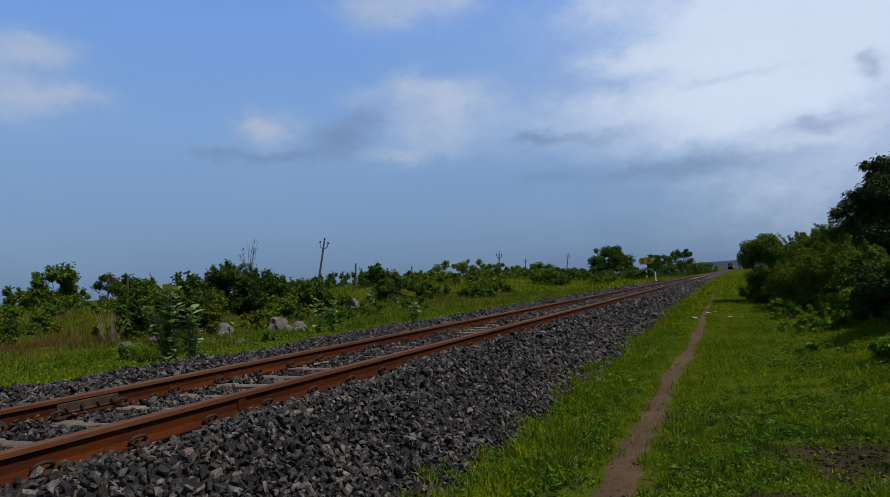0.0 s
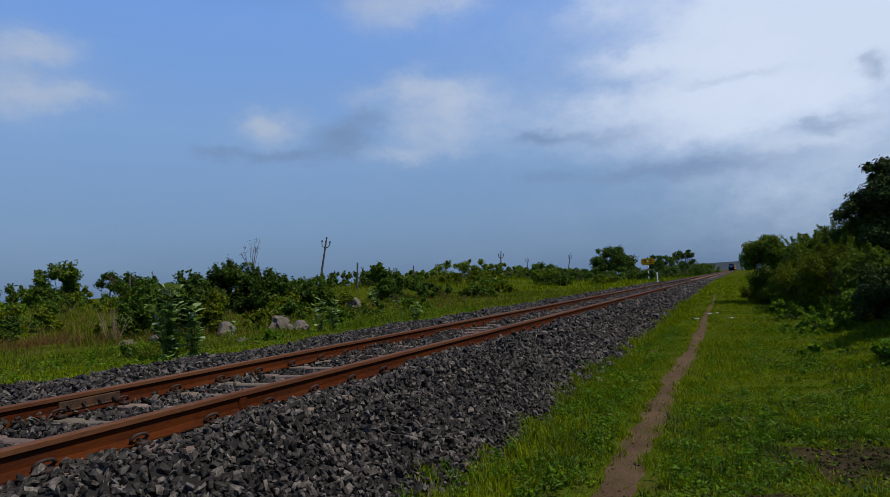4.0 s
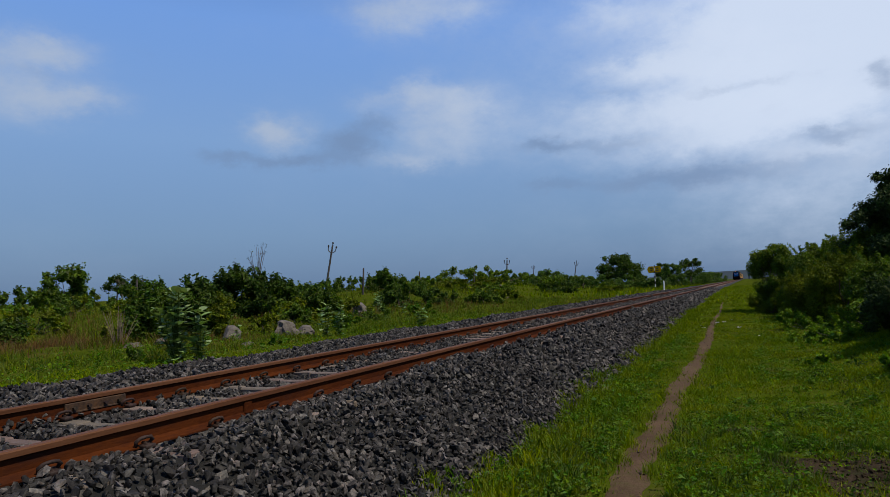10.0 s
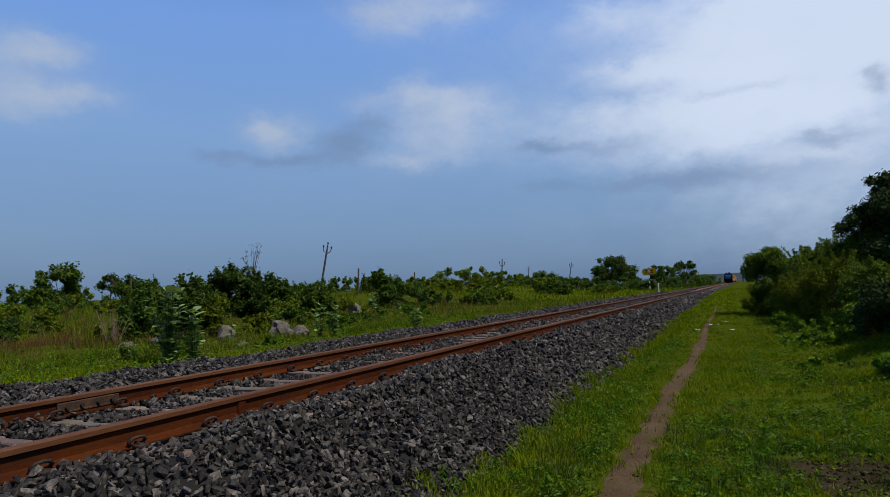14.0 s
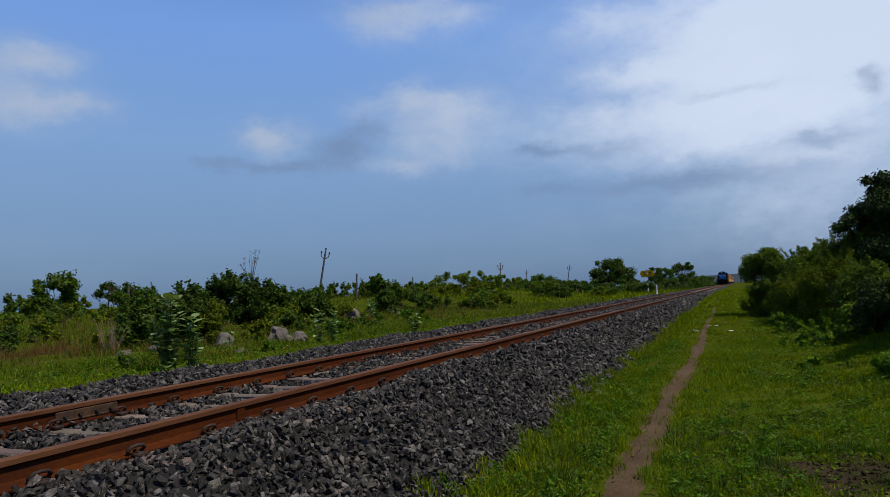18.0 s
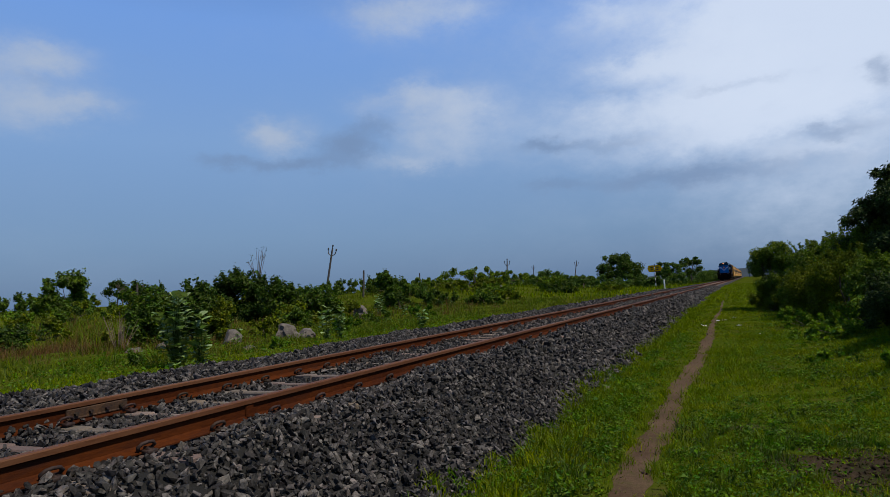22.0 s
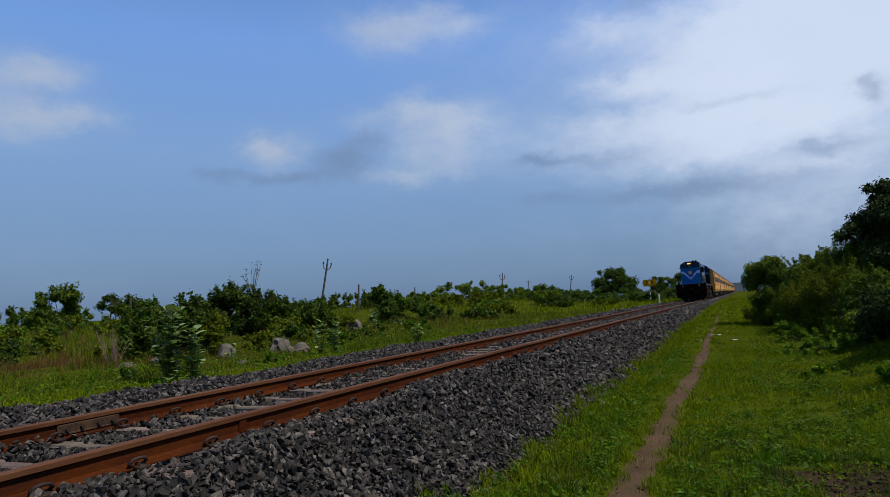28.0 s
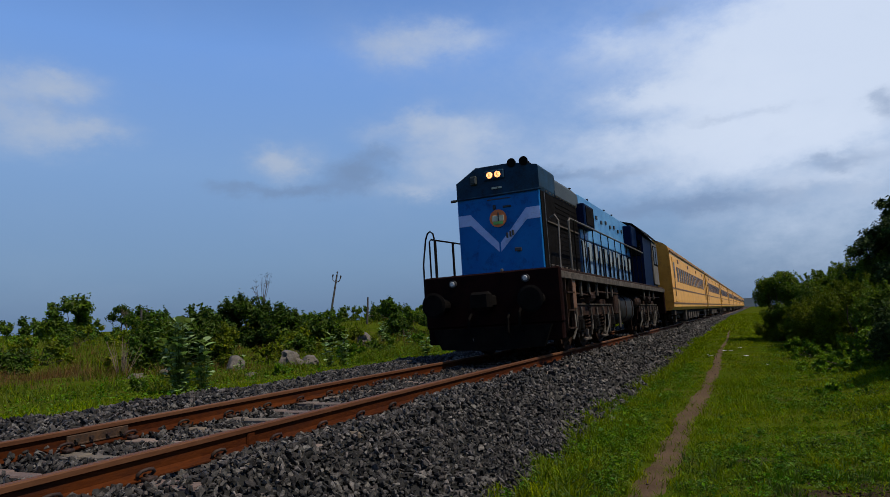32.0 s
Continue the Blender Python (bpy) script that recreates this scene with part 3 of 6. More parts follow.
def shard():
    """A sharp-edged broken stone: the hull of a few points in a slab."""
    bm = bmesh.new()
    pts = rng.normal(size=(13, 3))
    pts = np.sign(pts) * np.abs(pts / np.linalg.norm(pts, axis=1)[:, None]) ** 0.6 * rng.uniform(0.75, 1.0, (13, 1))
    for p in pts * np.array([1.20, rng.uniform(0.62, 0.9), rng.uniform(0.40, 0.68)]):
        bm.verts.new(p)
    r = bmesh.ops.convex_hull(bm, input=bm.verts[:])
    bmesh.ops.delete(bm, geom=list(set(r["geom_interior"])), context="VERTS")
    bmesh.ops.triangulate(bm, faces=bm.faces[:])
    bmesh.ops.recalc_face_normals(bm, faces=bm.faces[:])
    bm.verts.index_update()
    v, f = np.array([q.co[:] for q in bm.verts]), np.array([[q.index for q in g.verts] for g in bm.faces])
    bm.free()
    return v, f


SHAPES = [shard() for _ in range(18)]


def spins(n):
    q = rng.normal(size=(n, 4))
    q /= np.linalg.norm(q, axis=1)[:, None]
    w, x, y, z = q.T
    return np.stack([np.stack([1 - 2 * (y * y + z * z), 2 * (x * y - w * z), 2 * (x * z + w * y)], 1),
                     np.stack([2 * (x * y + w * z), 1 - 2 * (x * x + z * z), 2 * (y * z - w * x)], 1),
                     np.stack([2 * (x * z - w * y), 2 * (y * z + w * x), 1 - 2 * (x * x + y * y)], 1)], 1)


def stone_heap(P, size):
    V, F, base = [], [], 0
    kind = rng.integers(0, len(SHAPES), len(P))
    for i, (v, f) in enumerate(SHAPES):
        at = np.nonzero(kind == i)[0]
        if len(at):
            w = np.einsum("nij,nkj->nki", spins(len(at)), v[None] * size[at][:, None, None]) + P[at][:, None, :]
            V.append(w.reshape(-1, 3))
            F.append((f[None] + (np.arange(len(at)) * len(v))[:, None, None] + base).reshape(-1, 3))
            base += len(at) * len(v)
    return np.concatenate(V), np.concatenate(F)


def strewn(u0, u1, y0, y1, density, size, lift=0.0):
    n = int((u1 - u0) * (y1 - y0) * density)
    u, y = rng.uniform(u0, u1, n), rng.uniform(y0, y1, n)
    s = size * rng.lognormal(0, 0.28, n)
    keep = np.abs(np.abs(u) - GAUGE) > 0.062
    # sleepers lie almost bare between the rails and beside them
    off = np.abs((y - FIRST + PITCH / 2) % PITCH - PITCH / 2)
    keep &= ~((np.abs(u) < 0.82) & (off < 0.07) & (rng.random(n) < 0.97))
    z = bed(u, y) + rng.uniform(-0.055, 0.028, n) + lift
    # the grass hides the foot of the slope where the meadow rises
    keep &= z > land(u, y) - 0.05
    return np.stack([u, y, z], 1)[keep], s[keep]


heaps = [strewn(0.9, 2.7, -9, 2.2, 480, 0.036), strewn(-0.82, 0.82, -9, 2.2, 420, 0.034), strewn(-3.0, -0.93, -9, 1.5, 420, 0.036),
         strewn(0.9, 2.7, 2.2, 9, 1050, 0.028), strewn(0.9, 2.6, 9, 17, 320, 0.041), strewn(0.9, 2.55, 17, 34, 150, 0.050), strewn(0.9, 2.35, 34, 75, 75, 0.072),
         strewn(-0.82, 0.82, 2.2, 13, 800, 0.027), strewn(-0.82, 0.82, 13, 32, 330, 0.039), strewn(-0.82, 0.82, 32, 75, 110, 0.062),
         strewn(-3.0, -0.93, 1.5, 12, 800, 0.028), strewn(-3.0, -0.93, 12, 26, 330, 0.041), strewn(-2.9, -0.93, 26, 60, 90, 0.06),
         strewn(2.4, 3.1, 3.5, 12, 22, 0.03)]
for i, (P, s) in enumerate(heaps):
    o = under(new("loose_stones", fast_mesh("loose_stones", *stone_heap(P, s), M_STONE)), ballast)
    tagged(o, "loose broken basalt stones", kind="stuff")

meshes = [fast_mesh("stone", v * 0.028, f, M_STONE_OB) for v, f in SHAPES]
for i in range(290):
    u, y = random.uniform(1.0, 2.45), random.uniform(3.4, 5.6)
    s = under(new("stone", meshes[i % len(meshes)]), ballast)
    m = pose(u, y, float(bed(u, y)) + 0.022, random.uniform(0, 360), random.uniform(0, 360), random.uniform(0, 360))
    s.matrix_local = m @ Matrix.Scale(random.uniform(0.8, 1.35), 4)

# ---------------------------------------------------------------- plants
LEAF_F = np.array([[0, 1, 2], [0, 2, 3]])


def leaf_cloud(P, N, size, long=1.7, fold=0.18):
    """Many small folded leaves: places, the ways they face, lengths."""
    n = len(P)
    N = N / (np.linalg.norm(N, axis=1)[:, None] + 1e-9)
    a = np.cross(N, rng.normal(size=(n, 3)))
    a /= np.linalg.norm(a, axis=1)[:, None] + 1e-9
    b = np.cross(N, a)
    L, W = size[:, None], size[:, None] / long
    v = np.stack([P - a * L * 0.5, P + b * W * 0.5 + N * W * fold, P + a * L * 0.5 - N * L * 0.12, P - b * W * 0.5 + N * W * fold], 1)
    f = LEAF_F[None] + (np.arange(n) * 4)[:, None, None]
    return v.reshape(-1, 3), f.reshape(-1, 3)


def clumps_of(w, h, n, base=0.15, lean=0.0):
    """Centres and radii of the clumps that make up an uneven crown of that width and height."""
    out = []
    for i in range(n):
        a, r = rng.uniform(0, 2 * math.pi), math.sqrt(rng.random())
        zf = rng.uniform(base, 1.0)
        wide = math.sin(math.pi * min(1, 0.18 + zf * 0.72)) ** 0.6
        rad = rng.uniform(0.09, 0.22) * min(w, h * 1.2) * min(1.0, (40 / n) ** 0.35)
        out.append((np.array([math.cos(a) * r * (w / 2 - rad * 0.6) * wide + lean * zf, math.sin(a) * r * (w / 2 - rad * 0.6) * wide, max(rad * 0.5, zf * h - rad * 0.7)]), rad))
    return out


def foliage(clumps, leaves, size, long=1.7, shoots=3, dense=True):
    P, N = [], []
    weight = np.array([r ** 2 for _, r in clumps])
    count = rng.multinomial(leaves, weight / weight.sum())
    for (c, r), m in zip(clumps, count):
        d = rng.normal(size=(m, 3))
        d /= np.linalg.norm(d, axis=1)[:, None]
        rad = r * rng.uniform(0.25, 1.0, m) ** 0.45 * (1 + 0.25 * np.sin(d[:, 0] * 5 + c[0] * 3) * np.sin(d[:, 2] * 4 + c[1]))
        # a few shoots reach out of the clump
        rad *= np.where(rng.random(m) < 0.03, rng.uniform(1.03, 1.15, m), 1)
        P.append(c + d * rad[:, None] * np.array([1, 1, 0.85]))
        N.append(d * 0.7 + np.array([0, 0, 0.7]) + rng.normal(0, 0.55, (m, 3)))
    # larger leaves deep inside keep the light out
    m = max(20, leaves // 9)
    own = rng.choice(len(clumps), m, p=weight / weight.sum())
    cc, cr = np.array([c for c, _ in clumps])[own], np.array([r for _, r in clumps])[own]
    d = rng.normal(size=(m, 3))
    d /= np.linalg.norm(d, axis=1)[:, None]
    inner = cc + d * (cr * rng.uniform(0.05, 0.62, m))[:, None]
    inner[:, 2] = np.maximum(inner[:, 2], 0.03)
    core = leaf_cloud(inner, d + rng.normal(0, 0.6, (m, 3)), size * 2.3 * rng.lognormal(0, 0.2, m), 1.2)
    # leafy shoots stand out of the upper clumps
    for c, r in sorted(clumps, key=lambda q: -q[0][2] - q[1])[:max(4, len(clumps) // 2)]:
        for _ in range(shoots):
            d = np.array([rng.normal(0, 0.5), rng.normal(0, 0.5), 1.0])
            d /= np.linalg.norm(d)
            m = max(6, int(leaves / 260))
            q = rng.uniform(0.6, 1.0 + rng.uniform(0.25, 0.75), m)
            P.append(c + d * r * q[:, None] + rng.normal(0, size * 0.45, (m, 3)))
            N.append(np.array([0, 0, 0.6]) + rng.normal(0, 0.7, (m, 3)))
    P, N = np.concatenate(P), np.concatenate(N)
    P[:, 2] = np.maximum(P[:, 2], 0.02)
    v, f = leaf_cloud(P, N, size * rng.lognormal(0, 0.25, len(P)), long)
    return (np.concatenate([v, core[0]]), np.concatenate([f, core[1] + len(v)])) if dense else (v, f)


def branches(clumps, trunk_h, r0, sides=5, spread=0.06):
    bm = bmesh.new()
    for c, r in clumps:
        a = Vector((rng.normal(0, spread), rng.normal(0, spread), -0.06))
        mid = Vector((c[0] * 0.35 + rng.normal(0, 0.05), c[1] * 0.35 + rng.normal(0, 0.05), max(trunk_h, c[2] * 0.5)))
        add_tube(bm, [a, mid, Vector(c), Vector(c) + Vector((rng.normal(0, r * 0.5), rng.normal(0, r * 0.5), r * 0.6))], [r0, r0 * 0.65, r0 * 0.35, r0 * 0.12], sides)
    return bm


def sow(x, y):
    """Each plant and each stretch of grass has a seed of its own."""
    global rng
    rng = np.random.default_rng(int(abs(x * 1013 + y * 7919)) + 5)


def bush(name, label, category, x, y, w, h, leaves, size, material, clumps=18, base=0.12, long=1.7, group="", sink=0.05, twig=None, shoots=3):
    sow(x, y)
    t = thing(name, label, category, group, pose(x, y, float(land(x, y)) - sink, 0, 0, rng.uniform(0, 360)))
    cl = clumps_of(w, h, clumps, base)
    for c in cl[:5]:
        part("stem", branches([c], h * 0.15, twig or 0.012 * h + 0.006), M_BARK, t)
    under(new("crown", fast_mesh("crown", *foliage(cl, leaves, size, long, shoots), material)), t)
    return t


def tree(name, label, x, y, w, h, trunk_h, leaves, size, material, clumps=26, r0=0.14, group="", squash=1.0, shoots=0):
    sow(x, y)
    t = thing(name, label, "tree", group, pose(x, y, float(land(x, y)) - 0.08, 0, 0, rng.uniform(0, 360)))
    cl = [(c * np.array([1, 1, squash]) + np.array([0, 0, trunk_h * 0.8]), r) for c, r in clumps_of(w, (h - trunk_h * 0.8) / squash, clumps, 0.05)]
    part("trunk", tube([(0, 0, -0.1), (0.03, 0.02, trunk_h * 0.5), (-0.03, 0.03, trunk_h)], [r0, r0 * 0.8, r0 * 0.65], 9), M_BARK, t, "grey-brown trunk", True)
    limb = bmesh.new()
    for c, r in cl[:14]:
        m = Vector((c[0] * 0.45, c[1] * 0.45, trunk_h * 0.95 + (c[2] - trunk_h) * 0.45))
        add_tube(limb, [(-0.03, 0.03, trunk_h * 0.92), m, Vector(c)], [r0 * 0.5, r0 * 0.3, r0 * 0.1], 5)
    part("limb_fork", limb, M_BARK, t)
    under(new("crown", fast_mesh("crown", *foliage(cl, leaves, size, 1.7, shoots), material)), t)
    return t


random.seed(4)
BUSHY = "bushes in the field"
bush("bush", "round-leaved green bush at the field's edge", "bush", -33.5, 25.5, 3.7, 2.45, 5400, 0.160, M_LEAF, 22, 0.1, 1.2, BUSHY)
bush("bush", "low dense green hedge bush in the field", "bush", -46, 30, 8.5, 1.7, 6000, 0.160, M_LEAF, 24, 0.1, 1.4, BUSHY)
bush("bush", "low dense green hedge bush in the field", "bush", -39, 28.5, 7.5, 1.35, 6000, 0.152, M_LEAF, 24, 0.1, 1.4, BUSHY)
bush("bush", "dark bush beside bare grey twigs", "bush", -33.0, 31, 3.6, 2.1, 3900, 0.152, M_LEAF_DARK, 16, 0.1, 1.5, BUSHY)
bush("bush", "low olive scrub in the field", "bush", -28.5, 27, 4.5, 1.5, 3900, 0.144, M_LEAF, 16, 0.1, 1.5, BUSHY)
bush("bush", "bright small-leaved weed bush at the field's edge", "bush", -19.5, 14, 2.6, 0.75, 5400, 0.080, M_CREEPER, 20, 0.05, 1.8, BUSHY)
bush("bush", "large dark green bush with gaps among the leaves", "bush", -9.1, 11.5, 1.7, 1.42, 11000, 0.072, M_LEAF, 30, 0.05, 1.6, BUSHY)
bush("bush", "green bush with pale broad leaves beside stones", "bush", -8.3, 12.2, 1.6, 1.50, 9000, 0.074, M_LEAF_DARK, 26, 0.05, 1.5, BUSHY)
bush("bush", "olive bush with yellowing leaves", "bush", -7.55, 12.3, 1.1, 1.15, 4200, 0.066, M_LEAF_YELLOW, 18, 0.05, 1.6, BUSHY)
bush("bush", "tall dark dense bush under a dead tree", "bush", -14.7, 20.5, 3.0, 2.0, 12500, 0.100, M_LEAF_DARK, 30, 0.08, 1.5, BUSHY)
bush("bush", "broad green bush with pale leaves", "bush", -13.4, 21.0, 3.2, 1.72, 12500, 0.110, M_LEAF_DARK, 24, 0.05, 1.5, BUSHY)
bush("bush", "broad green bush with pale leaves", "bush", -12.0, 22.4, 2.0, 1.62, 8000, 0.120, M_LEAF, 20, 0.05, 1.5, BUSHY)
bush("bush", "solitary rounded dark green bush", "bush", -14.1, 32, 2.2, 2.15, 8500, 0.136, M_LEAF, 20, 0.06, 1.5, BUSHY)
bush("bush", "small dark shrub in long grass", "bush", -12.7, 30.4, 1.1, 1.2, 1800, 0.088, M_LEAF_DARK, 10, 0.06, 1.5, BUSHY)
for x, y, w, h, mt in ((-12.4, 34, 3.0, 0.95, M_LEAF_DARK), (-9.6, 35, 2.0, 0.7, M_LEAF), (-26, 45, 4.5, 1.15, M_LEAF), (-21.5, 44, 3.5, 1.3, M_LEAF_DARK), (-15.2, 36, 3.4, 1.2, M_LEAF),
                       (-30.5, 47, 5, 1.0, M_LEAF_DARK), (-18.5, 30, 2.6, 1.2, M_LEAF), (-22, 33, 3.2, 1.1, M_LEAF_YELLOW), (-16.8, 22.6, 2.0, 0.9, M_LEAF_YELLOW), (-18.6, 42, 3.2, 1.1, M_LEAF)):
    bush("scrub", "low green scrub in the rough field", "scrub", x, y, w * 1.2, h * 1.1, 5000, 0.115, mt, 40, 0.0, 1.5, "scrub in the field", shoots=1)
for x, y, w, h, mt, n in ((-11.9, 9.5, 1.4, 0.85, M_LEAF_DARK, 2400), (-13.8, 11.5, 2.0, 0.8, M_LEAF_YELLOW, 1800), (-16.5, 13.2, 2.2, 0.85, M_LEAF, 2000), (-9.6, 10.9, 1.2, 0.6, M_LEAF_YELLOW, 1300),
                          (-7.2, 13.6, 1.3, 0.6, M_LEAF_YELLOW, 1400), (-8.2, 16.0, 1.8, 0.7, M_LEAF, 1700), (-6.2, 15.6, 1.3, 0.45, M_WEED, 1300), (-9.8, 17.8, 1.8, 0.9, M_LEAF_YELLOW, 1700),
                          (-7.6, 19.5, 1.8, 0.55, M_LEAF, 1500), (-10.4, 22.4, 1.8, 0.8, M_LEAF_YELLOW, 1500), (-8.6, 25.0, 1.7, 0.6, M_WEED, 1300), (-22.5, 18.5, 2.6, 0.8, M_LEAF, 2000),
                          (-26.0, 21.5, 3.0, 0.9, M_LEAF_YELLOW, 2000), (-20.0, 19.5, 2.4, 1.0, M_LEAF_YELLOW, 1700), (-13.2, 16.5, 2.2, 0.9, M_LEAF, 1800), (-16.2, 17.5, 2.0, 0.8, M_LEAF_DARK, 1700),
                          (-5.3, 9.2, 0.7, 0.32, M_WEED, 800), (-6.9, 10.2, 0.8, 0.35, M_LEAF_YELLOW, 800), (-5.35, 7.9, 0.55, 0.26, M_LEAF, 700), (-4.6, 10.9, 0.7, 0.3, M_WEED, 800)):
    bush("scrub", "low weedy scrub in the rough field", "scrub", x, y, w, h, n, 0.05 + 0.045 * h, mt, 14, 0.05, 1.5, "scrub in the field")
for x, y, w, h, mt in ((-25.5, 70, 8.0, 3.0, M_LEAF_THICK), (-21.6, 71, 7.0, 2.2, M_LEAF_THICK), (-22.5, 53, 5, 1.3, M_LEAF_THICK), (-18, 50, 4.4, 1.1, M_LEAF_YELLOW), (-14, 48, 3.6, 0.9, M_LEAF_THICK), (-29, 57, 6, 1.3, M_LEAF_THICK), (-11.5, 44, 3, 0.7, M_LEAF_YELLOW), (-23, 78, 8, 1.8, M_LEAF_FAR), (-16.8, 74, 4.6, 2.75, M_LEAF_FAR), (-11.3, 58, 3.2, 1.4, M_LEAF_DARK),
                       (-13.2, 63, 3.6, 1.9, M_LEAF_THICK), (-16.9, 95, 7.0, 1.9, M_LEAF_FAR), (-11, 98, 5.2, 2.3, M_LEAF_FAR), (-30, 66, 6, 1.4, M_LEAF_FAR), (-7.4, 93, 3.0, 1.9, M_LEAF_FAR), (-19.5, 88, 5, 1.6, M_LEAF_FAR),
                       (-6.4, 118, 5.0, 2.4, M_LEAF_FAR), (-5.6, 150, 6.5, 3.0, M_LEAF_FAR), (-5.0, 172, 6.0, 3.2, M_LEAF_FAR), (-5.2, 200, 7, 3.4, M_LEAF_FAR), (-5.4, 235, 8, 3.6, M_LEAF_FAR), (-38, 84, 9, 1.8, M_LEAF_FAR), (-50, 95, 12, 2.0, M_LEAF_FAR),
                       (-33, 98, 8, 1.7, M_LEAF_FAR), (-26, 100, 8, 1.8, M_LEAF_FAR), (-21, 104, 7, 1.7, M_LEAF_THICK), (-17.5, 112, 6, 1.8, M_LEAF_FAR), (-9.4, 112, 5, 1.8, M_LEAF_FAR), (-28, 80, 6, 1.5, M_LEAF_THICK),
                       (-14.2, 80, 5, 1.5, M_LEAF_FAR), (-10.2, 78, 4, 1.1, M_LEAF_THICK), (-8.8, 70, 3, 0.8, M_LEAF_YELLOW), (-12.5, 90, 5, 1.6, M_LEAF_FAR), (-27, 88, 7, 1.9, M_LEAF_FAR), (-34, 74, 6, 1.5, M_LEAF_THICK), (-20, 62, 4.5, 1.2, M_LEAF_YELLOW), (-16.5, 55, 3.6, 0.9, M_LEAF_THICK)):
    bush("far_bush", "distant rounded green bush beside the line", "bush", x, y, w * 1.15, h * (0.85 if y < 140 else 0.95), 5200, 0.16, mt, 44, 0.0, 1.4, "far bushes", twig=0.05, shoots=0)
tree("tree", "spreading dark tree standing alone by the railway", -13.9, 105, 8.4, 5.2, 1.5, 9000, 0.24, M_LEAF_DARK, 70, 0.22, "far trees", 0.75)
tree("tree", "rounded green tree behind the yellow board", -8.9, 135, 5.6, 4.6, 1.6, 2400, 0.30, M_LEAF_FAR, 22, 0.2, "far trees")
tree("tree", "thin-crowned tree near the line's far end", -6.3, 146, 6.2, 5.8, 2.4, 1900, 0.30, M_LEAF_DARK, 20, 0.2, "far trees")
tree("tree", "small dark distant tree", -11.6, 142, 4.5, 5.1, 2.6, 1300, 0.30, M_LEAF_DARK, 14, 0.16, "far trees")
tree("tree", "small distant tree on the skyline", -57, 150, 4.2, 4.6, 1.2, 2200, 0.26, M_LEAF_DARK, 34, 0.15, "far trees")
tree("tree", "small distant tree on the skyline", -44.2, 140, 4.0, 3.6, 0.9, 1800, 0.26, M_LEAF_DARK, 30, 0.15, "far trees")
tree("tree", "small distant tree on the skyline", -40, 140, 6, 3.3, 0.8, 2400, 0.26, M_LEAF_FAR, 36, 0.15, "far trees")
tree("tree", "flat-topped thorn tree far in the field", -34.2, 29.6, 2.2, 2.3, 1.2, 1200, 0.13, M_LEAF_DARK, 10, 0.06, "far trees", 0.6)

# the thicket at the right of the meadow
EDGE = "thicket beside the meadow"
tree("tree", "feathery green tree at the thicket's end", 5.45, 27.6, 2.1, 2.75, 0.52, 20900, 0.058, M_LEAF_THICK, 24, 0.06, EDGE)
bush("bush", "dense green thicket bush with shoots on top", "bush", 6.7, 24.2, 2.5, 2.25, 30400, 0.058, M_LEAF_THICK, 34, 0.05, 1.8, EDGE)
bush("bush", "dense green thicket bush with shoots on top", "bush", 7.8, 22.4, 2.5, 2.45, 26600, 0.058, M_LEAF_THICK, 30, 0.05, 1.8, EDGE)
bush("bush", "yellow-green thorny bush in sunlight", "bush", 6.9, 19.9, 2.3, 1.75, 24700, 0.046, M_LEAF_YELLOW, 30, 0.05, 2.0, EDGE)
bush("bush", "yellow-green thorny bush in sunlight", "bush", 6.2, 22.4, 1.9, 1.45, 19000, 0.046, M_LEAF_YELLOW, 26, 0.05, 2.0, EDGE)
bush("bush", "low leafy bush at the foot of the thicket", "bush", 5.35, 26.4, 1.8, 1.07, 15200, 0.049, M_LEAF_YELLOW, 22, 0.03, 1.8, EDGE)
bush("bush", "low leafy bush at the foot of the thicket", "bush", 6.0, 24.0, 1.7, 0.92, 14250, 0.048, M_LEAF_THICK, 20, 0.03, 1.8, EDGE)
bush("bush", "leafy thicket bush beside the feathery tree", "bush", 5.95, 26.4, 1.7, 2.15, 16000, 0.056, M_LEAF_THICK, 24, 0.03, 1.8, EDGE)
# leaf colour darkened on top of the shade that falls here
bush("bush", "dark low bush in shade under the tree", "bush", 7.2, 15.2, 1.4, 1.25, 12350, 0.051, M_LEAF_SHADED, 26, 0.03, 1.8, EDGE)
bush("bush", "dark low bush in shade under the tree", "bush", 7.3, 17.4, 1.9, 1.45, 16000, 0.052, M_LEAF_THICK, 24, 0.03, 1.8, EDGE)
bush("bush", "bushy undergrowth behind the thicket", "bush", 9.7, 18.4, 3.0, 2.0, 11400, 0.082, M_LEAF_DARK, 26, 0.05, 1.8, EDGE)
bush("bush", "bushy undergrowth behind the thicket", "bush", 9.2, 25.5, 3.8, 2.72, 9880, 0.088, M_LEAF_DARK, 26, 0.05, 1.8, EDGE)
tree("tree", "tall spreading tree over the thicket, shade put into its leaf colour", 9.5, 22.0, 5.0, 4.0, 0.7, 95000, 0.070, M_LEAF_SHADED, 230, 0.14, EDGE)
# stands out of view, added only to cast shade on the bank
tree("tree", "unseen tree added to shade the bank", 8.8, 13.5, 2.7, 3.4, 1.0, 16000, 0.09, M_LEAF_SHADED, 50, 0.12, EDGE)

